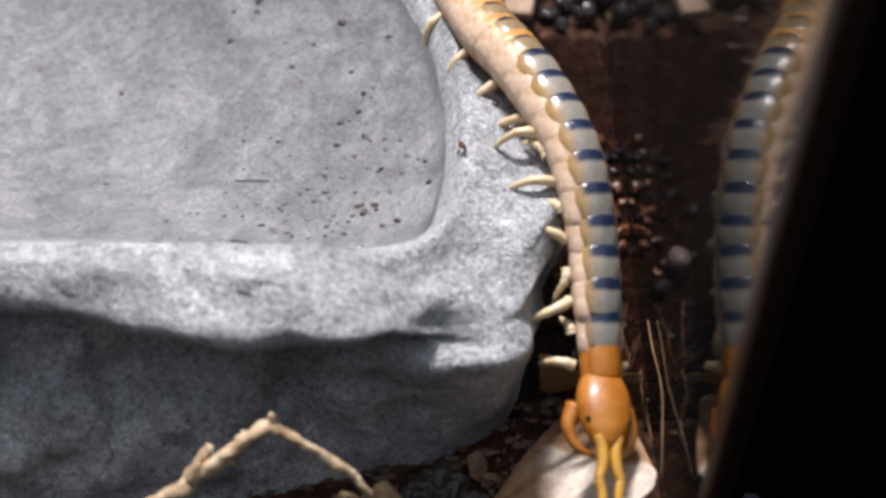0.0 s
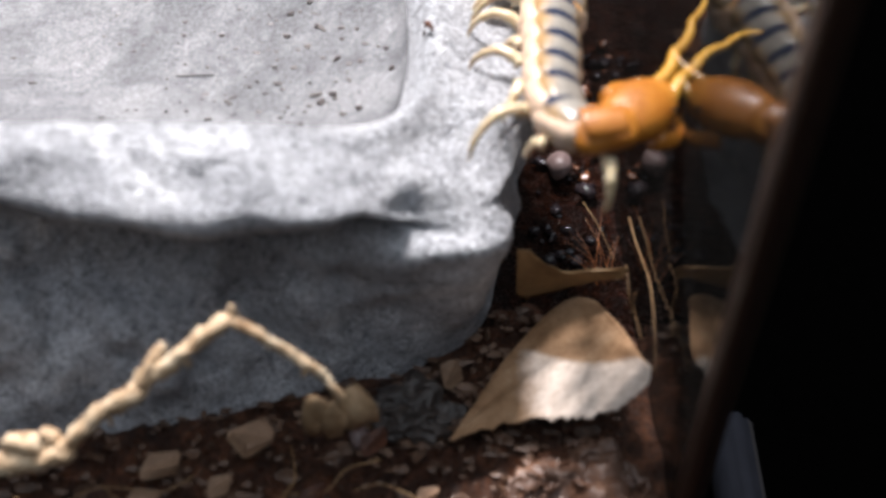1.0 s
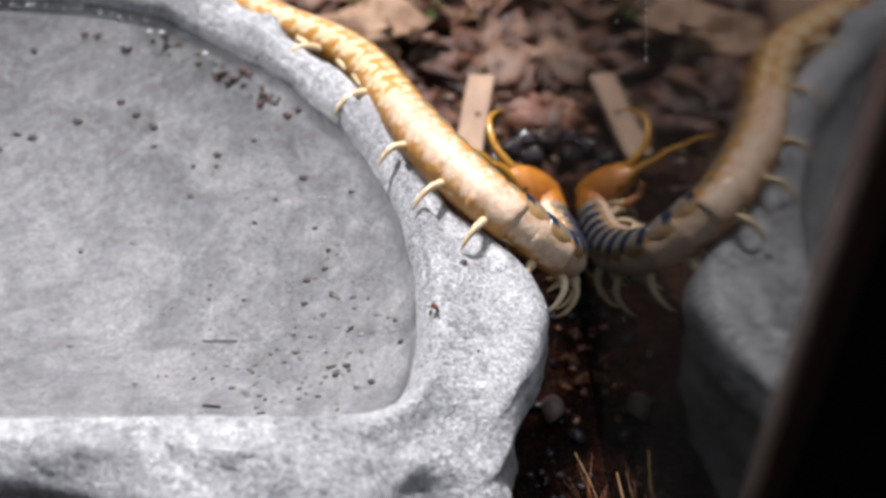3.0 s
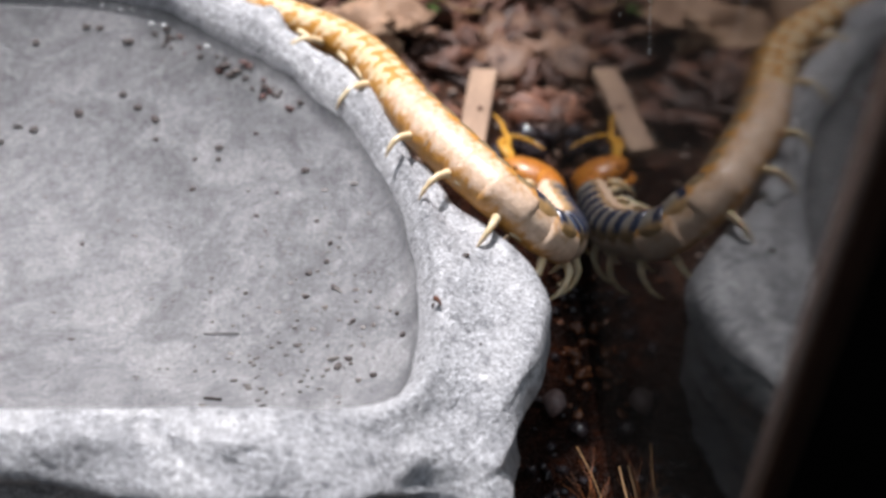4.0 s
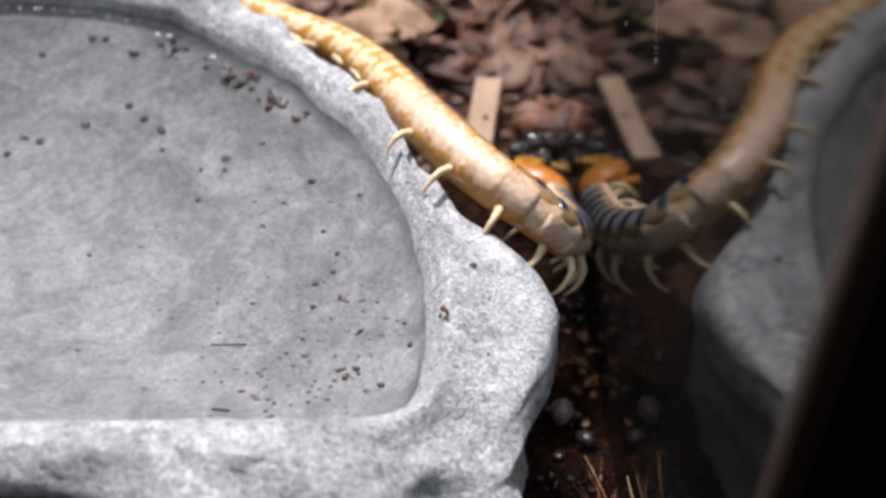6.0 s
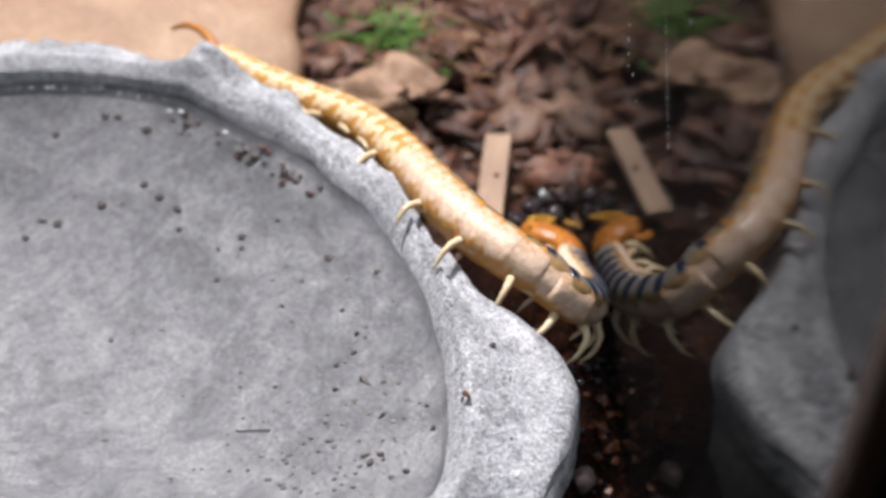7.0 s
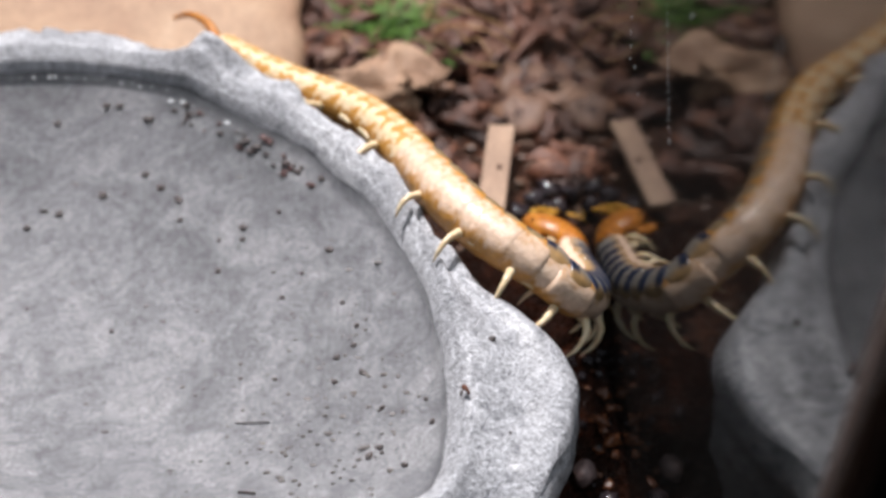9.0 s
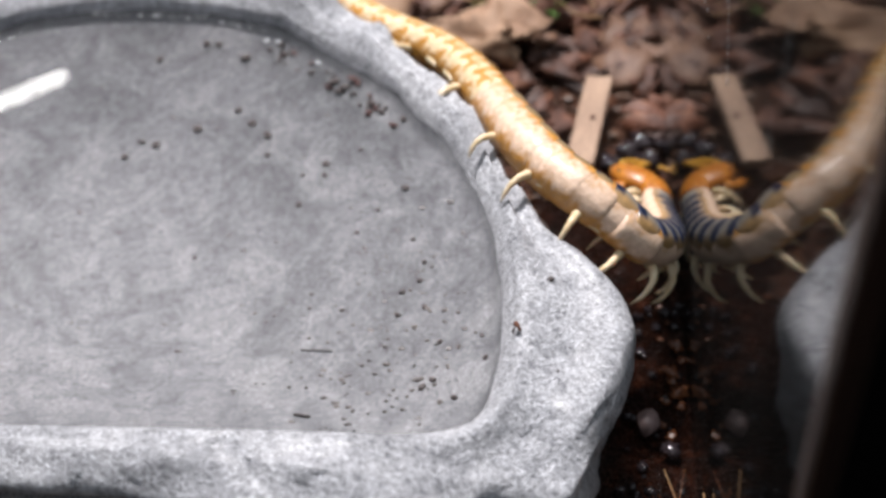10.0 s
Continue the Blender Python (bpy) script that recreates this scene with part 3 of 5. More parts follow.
def build_dish():
    count = 480
    inner, crest, lip, under, ledge, bulge, base = [ring(p, count) for p in (INNER, CREST, LIP, UNDER, LEDGE, BULGE, BASE)]
    centre = np.array((*DISH_C, 0))
    for r in (lip, under, ledge, bulge, base):
        away = r[:, :2] - DISH_C
        ang = np.degrees(np.arctan2(away[:, 1], away[:, 0]))
        pull = np.interp(ang, (2, 14, 75, 95), (0, 0.0034, 0.0034, 0))
        r[:, :2] -= away / np.linalg.norm(away, axis=1)[:, None] * pull[:, None]
    rings, weight = [], []
    for s in (0.02, 0.15, 0.3, 0.42, 0.52, 0.62, 0.70, 0.77, 0.83, 0.88, 0.92, 0.95, 0.97, 0.983, 0.993):
        r = centre + (inner - centre) * s
        r[:, 2] = bowl_z(s) + (inner[:, 2] - 0.0345) * max(0.0, (s - 0.95) / 0.05)
        rings.append(r)
        weight.append(0.12 if s < 0.9 else 0.22)
    out = inner - centre
    out[:, 2] = 0
    out /= np.linalg.norm(out, axis=1)[:, None]
    bead = inner + out * 0.0024
    bead[:, 2] = inner[:, 2] + 0.0019 * np.interp(inner[:, 2], (0.0348, 0.037), (1, 0))
    dip = inner * 0.45 + crest * 0.55
    dip[:, 2] = (inner[:, 2] + crest[:, 2]) / 2
    # a blunt brow below the lip along the front, fading out towards the side
    brow = lip * 0.5 + under * 0.5
    front = np.interp(lip[:, 0], (0.010, 0.024), (1, 0)) * (lip[:, 1] < DISH_C[1])
    drop = lip + np.array((0, 0.0030, -0.0046))
    brow = brow * (1 - front[:, None]) + drop * front[:, None]
    stack = spline(np.stack([inner, bead, dip, crest, lip, brow, under, ledge, bulge, base]).reshape(10, -1), 9).reshape(-1, count, 3)
    for i, r in enumerate(stack):
        rings.append(r)
        weight.append(min(1.0, 0.22 + i / 26))
    verts = []
    for r, w in zip(rings, weight):
        for p in r:
            d = p[:2] - DISH_C
            d = d / (np.linalg.norm(d) + 1e-9)
            a = fnoise(p, 45, 3) * 0.0022 + fnoise(p + 5.0, 150, 4) * 0.0011
            facet = (abs(noise.noise(Vector(p) * 90)) - 0.25) * (0.0042 if p[2] < 0.024 else 0.0020)
            near = noise.voronoi(Vector(p * (95, 95, 120)) + Vector((a, facet, 0)) * 300)[1][0]
            tilt = Vector((noise.noise(near * 3.1), noise.noise(near * 3.1 + Vector((9, 0, 0))), noise.noise(near * 3.1 + Vector((0, 9, 0)))))
            chip = tilt.dot(Vector(p * (95, 95, 120)) - near) * 0.0035 + 0.0018 * noise.noise(near * 2.3)
            k = w * min(1.0, max(0.15, (p[2] + 0.004) / 0.012)) * (1 - 0.65 * float(np.interp(p[0], (0.024, 0.036), (0, 1)) * np.interp(p[2], (0.033, 0.037), (1, 0))))
            if p[2] < 0.024:
                a = a * 1.9 - 0.0018 * abs(noise.noise(Vector(p) * 130 + Vector((3, 1, 7))))
            m = k * (a + facet + chip * ((0.9 if p[0] < 0.026 else 0.3) if p[2] < 0.024 else 0.3))
            # broad hollows and swellings on the front wall below the lip
            wall = float(np.interp(p[2], (0.0, 0.010, 0.022, 0.027), (0.3, 1, 1, 0)) * np.interp(p[1], (0.145, 0.155), (1, 0)) * np.interp(p[0], (0.026, 0.034), (1, 0)))
            if w > 0.5:
                m += wall * (0.0058 * noise.noise(Vector(p) * 62 + Vector((4, 2, 8))) - 0.0022 * abs(noise.noise(Vector(p) * 140 + Vector((1, 5, 2)))))
            keep = 1.0 if p[2] < 0.0335 else 0.45
            knob = 0.0058 * math.exp(-((p[0] + 0.0205) / 0.0060) ** 2 - ((p[1] - 0.2535) / 0.0042) ** 2) if p[2] > 0.03 else 0.0
            verts.append((p[0] + d[0] * m * keep, p[1] + d[1] * m * keep, p[2] + knob + (m * 0.45 if w > 0.3 else m * 0.6)))
    n = len(rings)
    faces = [(j * count + k, (j + 1) * count + k, (j + 1) * count + (k + 1) % count, j * count + (k + 1) % count) for j in range(n - 1) for k in range(count)]
    verts.append((*DISH_C, bowl_z(0.0)))
    faces += [(len(verts) - 1, k, (k + 1) % count) for k in range(count)]
    dish = tagged(new("water_dish"), "grey rock-textured cast stone water dish on damp soil", "water dish")
    # rings below the water line: soaked, and dimmed in colour
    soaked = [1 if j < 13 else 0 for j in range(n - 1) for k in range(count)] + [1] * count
    child("basin", mesh_of("basin", verts, faces, [STONE, WET_DIM_STONE], True, soaked), dish)
    # water
    edge = centre + (inner - centre) * 0.988
    wv, wf = [], []
    steps = 24
    for j in range(1, steps + 1):
        for p in edge:
            q = centre + (p - centre) * (j / steps)
            z = 0.0312 + (0.0006 if j == steps else 0)
            wv.append((q[0], q[1], z))
    wf = [(j * count + k, (j + 1) * count + k, (j + 1) * count + (k + 1) % count, j * count + (k + 1) % count) for j in range(steps - 1) for k in range(count)]
    wv.append((*DISH_C, 0.0312))
    wf += [(len(wv) - 1, k, (k + 1) % count) for k in range(count)]
    water = child("water", mesh_of("water", wv, wf, [WATER]), dish, "clear still water filling the basin")
    water.visible_shadow = False


# ---------------------------------------------------------------- centipede

SEG = 26
WIDE, TALL = 0.0043, 0.0036
PITCHES = [0.0045 + 0.0019 * min(1.0, max(0, i - 12) / 4) for i in range(SEG)]


def segment_meshes(scale, pitch, rear, first, depth):
    """Trunk and back plate of one body ring; length along y (head end at +y), back at +z."""
    n, m = 24, 13
    tall = TALL * depth
    ends = 0.55 + 0.33 * min(1.0, (depth - 1) / 0.10)
    verts, faces = [], []
    for j in range(m):
        u = j / (m - 1)
        y = (u - 0.5) * pitch * (1.92 if depth > 1.1 else 1.75)
        swell = (1 - abs(2 * u - 1) ** (4.0 if rear else 3.4)) ** 0.5 * (1.02 - ends) + ends
        for k in range(n):
            a = 2 * math.pi * k / n
            x, z = math.cos(a), math.sin(a)
            fold = 1 + (0.04 * math.sin(5 * a) * (abs(x) > 0.5) + 0.02 * math.sin(9 * u + 3 * a)) * max(0.0, 1 - (depth - 1) / 0.17)
            verts.append((WIDE * scale * swell * x * fold, y, tall * scale * swell * z * (0.95 if z > 0 else 0.85) * fold))
    for j in range(m - 1):
        for k in range(n):
            faces.append((j * n + k, (j + 1) * n + k, (j + 1) * n + (k + 1) % n, j * n + (k + 1) % n))
    verts += [(0, -pitch * 0.98, 0), (0, pitch * 0.98, 0)]
    for k in range(n):
        faces.append((m * n, k, (k + 1) % n))
        faces.append((m * n + 1, (m - 1) * n + (k + 1) % n, (m - 1) * n + k))
    trunk = mesh_of("trunk", verts, faces, [ORANGE if first else FLANK_REAR if rear > 1 else FLANK])
    # back plate: a thin shield with a free hind edge, dark along its hind part
    pv, pf = [], []
    cols, rows = 19, 15
    for top in (1, 0):
        for j in range(rows):
            u = j / (rows - 1)
            swell = 0.90 + 0.12 * math.sin(math.pi * (0.12 + 0.8 * u)) ** 0.7
            lift = 0.00006 if rear else 0.0004 * (1 - u) + 0.0002
            for i in range(cols):
                side = i / (cols - 1) * 2 - 1
                a = math.radians(90 - (58, 44, 34)[rear] * side)
                y = (u - 0.5) * pitch * (1.16 - 0.20 * abs(side) ** 3)
                sink = 1.0 - (0.09 if rear else 0.05) * abs(side) ** 5 - (0.05 * (abs(2 * u - 1) ** 6) if rear else 0)
                pv.append((WIDE * scale * swell * math.cos(a) * 1.02 * sink, y, tall * scale * swell * math.sin(a) * 0.97 * sink + (lift if top else -0.0002) * (1 - 0.6 * abs(side) ** 4)))
    o = cols * rows
    for j in range(rows - 1):
        for i in range(cols - 1):
            a = j * cols + i
            pf.append((a, a + 1, a + cols + 1, a + cols))
            pf.append((o + a, o + a + cols, o + a + cols + 1, o + a + 1))
    for i in range(cols - 1):
        pf += [(i, o + i, o + i + 1, i + 1), ((rows - 1) * cols + i, (rows - 1) * cols + i + 1, o + (rows - 1) * cols + i + 1, o + (rows - 1) * cols + i)]
    plate = mesh_of("back_plate", pv, pf, [ORANGE if first else (PLATE, PLATE_MID, PLATE_REAR)[rear]])
    return trunk, plate


def leg_mesh(side, swing, reach, drop, low=False):
    """A jointed leg that leaves the flank low, arches out and comes down to a claw."""
    pts = []
    if low:
        # hind legs leave close to the belly and hang over the rim
        for u, out, dz in ((0, 0.45, -0.62), (0.22, 0.80, -0.86), (0.45, 1.12, -1.20), (0.62, 1.24, -1.58), (0.82, 1.20, -2.02), (1.0, 1.02, -2.42)):
            pts.append((side * WIDE * (0.45 + (out - 0.45) * reach), math.sin(swing) * u * 0.0042, WIDE * (-0.62 + (dz + 0.62) * drop)))
    for u, out, dz in () if low else ((0, 0.75, -0.45), (0.22, 1.20, -0.42), (0.45, 1.72, -0.62), (0.62, 2.02, -1.05), (0.82, 2.16, -1.62), (1.0, 2.05, -2.15)):
        pts.append((side * WIDE * (0.75 + (out - 0.75) * reach), math.sin(swing) * u * 0.0055, WIDE * (-0.45 + (dz + 0.45) * drop)))
    pts = spline(pts, 4)
    u = np.linspace(0, 1, len(pts))
    rad = np.interp(u, (0, 0.25, 0.5, 0.75, 0.93, 1.0), (0.00088, 0.00076, 0.00058, 0.00043, 0.00022, 0.00005)) * (1 + 0.07 * np.cos(u * 5 * 2 * math.pi))
    v, f = tube_data(pts, rad, 9)
    return mesh_of("leg", v, f, [LEGCOL])


def spine(*points):
    return [np.array(p, float) for p in points]


REST = spine((0.0154, 0.2295, 0.0340), (0.0094, 0.2382, 0.0330), (0.0032, 0.2442, 0.0320), (-0.0036, 0.2492, 0.0315), (-0.0102, 0.2547, 0.0310), (-0.0163, 0.2601, 0.0310), (-0.0246, 0.2706, 0.0280), (-0.0377, 0.2804, 0.0250), (-0.0566, 0.2888, 0.0230), (-0.0853, 0.2967, 0.0210))
# the line of the body, head first, at each moment; the hind part keeps its place
LINES = (
    (0.0, spine((0.0478, 0.1346, 0.0205), (0.0473, 0.1406, 0.0215), (0.0470, 0.1449, 0.0235), (0.0464, 0.1503, 0.0270), (0.0458, 0.1561, 0.0300), (0.0445, 0.1622, 0.0340), (0.0423, 0.1695, 0.0370), (0.0385, 0.1774, 0.0385), (0.0332, 0.1869, 0.0390), (0.0280, 0.1962, 0.0380))),
    (0.5, spine((0.0504, 0.1280, 0.0215), (0.0484, 0.1355, 0.0225), (0.0469, 0.1406, 0.0245), (0.0464, 0.1454, 0.0280), (0.0462, 0.1509, 0.0310), (0.0458, 0.1570, 0.0335), (0.0441, 0.1634, 0.0360), (0.0415, 0.1694, 0.0380), (0.0385, 0.1769, 0.0385))),
    (0.7, spine((0.0511, 0.1391, 0.0220), (0.0486, 0.1443, 0.0250), (0.0483, 0.1496, 0.0280), (0.0479, 0.1540, 0.0310), (0.0478, 0.1585, 0.0340), (0.0466, 0.1642, 0.0360), (0.0444, 0.1702, 0.0380), (0.0419, 0.1764, 0.0390))),
    (0.9, spine((0.0511, 0.1436, 0.0360), (0.0466, 0.1439, 0.0370), (0.0461, 0.1511, 0.0370), (0.0456, 0.1580, 0.0380), (0.0449, 0.1649, 0.0380), (0.0442, 0.1721, 0.0380), (0.0430, 0.1797, 0.0380))),
    (1.0, spine((0.0522, 0.1454, 0.0440), (0.0467, 0.1400, 0.0450), (0.0429, 0.1420, 0.0440), (0.0416, 0.1487, 0.0430), (0.0420, 0.1568, 0.0420), (0.0420, 0.1648, 0.0410), (0.0415, 0.1746, 0.0400))),
    (1.1, spine((0.0523, 0.1577, 0.0460), (0.0489, 0.1480, 0.0460), (0.0458, 0.1456, 0.0450), (0.0424, 0.1486, 0.0440), (0.0408, 0.1561, 0.0430), (0.0402, 0.1646, 0.0420), (0.0391, 0.1731, 0.0410))),
    (1.5, spine((0.0507, 0.1870, 0.0430), (0.0503, 0.1737, 0.0450), (0.0484, 0.1640, 0.0460), (0.0446, 0.1589, 0.0460), (0.0396, 0.1576, 0.0460), (0.0349, 0.1613, 0.0450), (0.0318, 0.1684, 0.0440), (0.0305, 0.1797, 0.0420), (0.0294, 0.1905, 0.0400))),
    (1.8, spine((0.0470, 0.1914, 0.0430), (0.0497, 0.1815, 0.0460), (0.0506, 0.1740, 0.0470), (0.0462, 0.1684, 0.0480), (0.0409, 0.1683, 0.0480), (0.0354, 0.1729, 0.0470), (0.0313, 0.1834, 0.0450), (0.0273, 0.1977, 0.0420), (0.0235, 0.2125, 0.0390))),
    (2.0, spine((0.0450, 0.1913, 0.0410), (0.0481, 0.1825, 0.0440), (0.0510, 0.1747, 0.0470), (0.0492, 0.1678, 0.0480), (0.0441, 0.1671, 0.0480), (0.0389, 0.1709, 0.0470), (0.0340, 0.1808, 0.0450), (0.0291, 0.1923, 0.0430), (0.0236, 0.2077, 0.0400), (0.0192, 0.2214, 0.0375))),
    (2.5, spine((0.0435, 0.2193, 0.0200), (0.0484, 0.2181, 0.0170), (0.0493, 0.2125, 0.0160), (0.0499, 0.2024, 0.0200), (0.0505, 0.1906, 0.0270), (0.0478, 0.1879, 0.0315), (0.0432, 0.1892, 0.0350), (0.0383, 0.1932, 0.0370), (0.0334, 0.1991, 0.0370), (0.0281, 0.2055, 0.0370), (0.0224, 0.2171, 0.0355))),
    (3.0, spine((0.0453, 0.2229, 0.0140), (0.0488, 0.2225, 0.0120), (0.0491, 0.2163, 0.0120), (0.0500, 0.2006, 0.0190), (0.0466, 0.1891, 0.0290), (0.0416, 0.1887, 0.0340), (0.0365, 0.1909, 0.0370), (0.0316, 0.1971, 0.0370), (0.0270, 0.2037, 0.0370), (0.0218, 0.2147, 0.0355))),
    (4.5, spine((0.0450, 0.2312, 0.0092), (0.0484, 0.2281, 0.0100), (0.0489, 0.2192, 0.0120), (0.0498, 0.2037, 0.0200), (0.0458, 0.1927, 0.0290), (0.0405, 0.1922, 0.0340), (0.0356, 0.1947, 0.0370), (0.0309, 0.2011, 0.0370), (0.0257, 0.2081, 0.0370), (0.0210, 0.2176, 0.0355))),
    (7.5, spine((0.0447, 0.2322, 0.0090), (0.0484, 0.2282, 0.0100), (0.0489, 0.2195, 0.0120), (0.0497, 0.2053, 0.0200), (0.0454, 0.1953, 0.0290), (0.0395, 0.1968, 0.0340), (0.0344, 0.1993, 0.0365), (0.0303, 0.2030, 0.0370), (0.0256, 0.2093, 0.0370), (0.0207, 0.2190, 0.0355))),
    (10.0, spine((0.0447, 0.2322, 0.0090), (0.0484, 0.2282, 0.0100), (0.0489, 0.2195, 0.0120), (0.0497, 0.2053, 0.0200), (0.0454, 0.1953, 0.0290), (0.0395, 0.1968, 0.0340), (0.0344, 0.1993, 0.0365), (0.0303, 0.2030, 0.0370), (0.0256, 0.2093, 0.0370), (0.0207, 0.2190, 0.0355))),
)
HEAD_LEN = 0.0080
FEELER, BOW = 0.0062, 0.75
STATIONS = [0.0] + [HEAD_LEN * 0.55 + sum(PITCHES[:i]) + PITCHES[i] * 0.5 for i in range(SEG)] + [HEAD_LEN * 0.55 + sum(PITCHES) + 0.002]


def stations(line):
    """Places along the body line, and the way forward there, for the head, the rings and the tail."""
    pts = spline(list(line) + REST, 12)
    pts = np.array([pts[max(0, i - 3):i + 4].mean(axis=0) for i in range(len(pts))])
    arc = np.concatenate([[0], np.cumsum(np.linalg.norm(np.diff(pts, axis=0), axis=1))])
    at = lambda s: np.array([np.interp(s, arc, pts[:, c]) for c in range(3)]) if s >= 0 else pts[0] + (pts[0] - pts[6]) / np.linalg.norm(pts[0] - pts[6]) * -s
    return [(at(s), at(s - 0.003) - at(s + 0.003)) for s in STATIONS]


def outward(t, k):
    """The way the back faces: up while it stretches along the rim, outward once it clings to the dish's side."""
    cling = min(1.0, max(0.0, (t - 1.6) / 0.9))
    up = Vector((0.50, -0.05, 1.0)) if k > 2 else Vector((0.30, 0.0, 1.0))
    side = Vector((0.66, -0.1, 0.7)).lerp(Vector((0.55, 0.74, 0.40)), min(1.0, max(0.0, (k - 4) / 11)))
    return up.lerp(side, cling)


def body_pose(place, ahead, up):
    y = Vector(ahead).normalized()
    x = y.cross(up).normalized()
    z = x.cross(y)
    m = Matrix((x, y, z)).transposed().to_4x4()
    m.translation = Vector(place)
    return m


def build_centipede():
    thing = tagged(new("centipede"), "tan and orange centipede with blue-banded back clinging to dish rim", "centipede")
    rng = random.Random(4)
    rings = []
    for i in range(SEG):
        scale = float(np.interp(i, (0, 2, 7, 11, 15, 19, 23, 25), (0.70, 0.86, 0.98, 1.08, 1.10, 0.94, 0.82, 0.68)))
        rear = 2 if i >= 17 else 1 if i >= 11 else 0
        trunk, plate = segment_meshes(scale, PITCHES[i], rear, i == 0, float(np.interp(i, (4, 14), (1.0, 1.28))))
        seg = child("body_segment", trunk, thing, "orange first body ring" if i == 0 else "amber body ring" if rear > 1 else "pale peach body ring")
        child("back_plate", plate, seg, "glossy orange plate" if i == 0 else "smooth amber plate" if rear > 1 else "glossy plate with a dark blue hind band")
        for side in (-1, 1):
            # in front every other leg is drawn in; behind, most are tucked under the body
            if i >= 9:
                shown = side > 0 and i in (9, 11, 13, 15, 18, 21)
                reach, drop = (rng.uniform(0.85, 1.1), rng.uniform(0.8, 1.0)) if shown else (0.1, 0.10)
            elif i % 2:
                reach, drop = rng.uniform(0.05, 0.18), rng.uniform(0.30, 0.50)
            else:
                reach, drop = rng.uniform(0.50, 0.85), rng.uniform(0.7, 1.0)
                if side < 0:
                    reach *= 0.7
            child("leg", leg_mesh(side, rng.uniform(-1.2, 1.2), reach, drop, i >= 9), seg, "cream jointed leg")
        rings.append(seg)
    # head: flat orange shield with feelers, fangs and eyes
    bm = bmesh.new()
    bmesh.ops.create_uvsphere(bm, u_segments=24, v_segments=16, radius=1)
    for v in bm.verts:
        x, y, z = v.co
        w = 1.0 - 0.25 * max(0, y) ** 2
        v.co = Vector((x * 0.0040 * w, y * 0.0066, z * 0.0027 * (1.0 if z > 0 else 0.8)))
    head_me = bpy.data.meshes.new("head")
    bm.to_mesh(head_me)
    bm.free()
    head_me.materials.append(ORANGE)
    head_me.polygons.foreach_set("use_smooth", [True] * len(head_me.polygons))
    head = child("head", head_me, thing, "glossy orange head shield")
    feelers = []
    for s in (-1, 1):
        for name, r0, r1 in (("antenna_base", 0.00085, 0.00072), ("antenna_middle", 0.00072, 0.00052), ("antenna_tip", 0.00052, 0.00022)):
            pts = spline([(s * FEELER / BOW * (1 - math.cos(BOW * u)), FEELER / BOW * math.sin(BOW * u), 0.0003 * u * (1 - u)) for u in (0, 0.25, 0.5, 0.75, 1)], 5)
            rad = np.linspace(r0, r1, len(pts)) * (1 + 0.09 * (np.arange(len(pts)) % 2))
            v, f = tube_data(pts, rad, 8)
            feelers.append((s, child(name, mesh_of(name, v, f, [AMBER]), head, "amber beaded feeler")))
        pts = spline([(s * 0.0036, -0.0005, -0.0014), (s * 0.0046, 0.0024, -0.0020), (s * 0.0036, 0.0052, -0.0022), (s * 0.0010, 0.0064, -0.0022)], 5)
        v, f = tube_data(pts, np.linspace(0.0014, 0.00025, len(pts)), 8)
        child("fang", mesh_of("fang", v, f, [ORANGE]), head)
        v, f = lump_data((0.0009, 0.0009, 0.0008), 1, 0.0)
        eye = child("eye", mesh_of("eye", [Vector(p) + Vector((s * 0.0029, 0.0026, 0.0012)) for p in v], f, [EYE]), head, "small black eye cluster")
    # tail ring with its pair of long hind legs
    v, f = lump_data((0.0056, 0.0062, 0.0044), 2, 0.05, 3)
    tail = child("tail", mesh_of("tail", v, f, [FLANK_REAR]), thing, "amber tail ring")
    for s in (-1, 1):
        pts = spline([(s * 0.0014, -0.002, 0), (s * 0.0030, -0.0075, 0.0018), (s * 0.0042, -0.0130, 0.0012), (s * 0.0036, -0.0180, -0.0010)], 6)
        v, f = tube_data(pts, np.linspace(0.0012, 0.0004, len(pts)), 8)
        child("hind_leg", mesh_of("hind_leg", v, f, [ORANGE]), tail, "orange hind leg")
    return thing, [head] + rings + [tail], feelers


def centipede_rows(parts):
    keyed = [(t, stations(line)) for t, line in LINES]
    times = [0.0, 0.25, 0.5, 0.6, 0.7, 0.8, 0.9, 1.0, 1.1, 1.3, 1.5, 1.65, 1.8, 2.0, 2.25, 2.5, 2.75, 3.0, 4.5, 7.5, 10.0]
    rows = [[] for _ in parts]
    for t in times:
        for (ta, a), (tb, b) in zip(keyed, keyed[1:]):
            if ta <= t <= tb:
                u = (t - ta) / (tb - ta)
                for k in range(len(parts)):
                    place = a[k][0] * (1 - u) + b[k][0] * u
                    da, db = Vector(a[k][1]).normalized(), Vector(b[k][1]).normalized()
                    rows[k].append((t, body_pose(place, da.slerp(db, u) if da.angle(db) < 3.0 else da, outward(t, k))))
                break
    return rows


# ---------------------------------------------------------------- litter


def place_lump(name, size, at, mat, label, category, seed, rough=0.25, turn=(0, 0, 0), group=""):
    v, f = lump_data(size, seed, rough)
    ob = new(name, mesh_of(name, v, f, [mat]))
    ob.matrix_world = pose(*at, *turn)
    return tagged(ob, label, category, group)


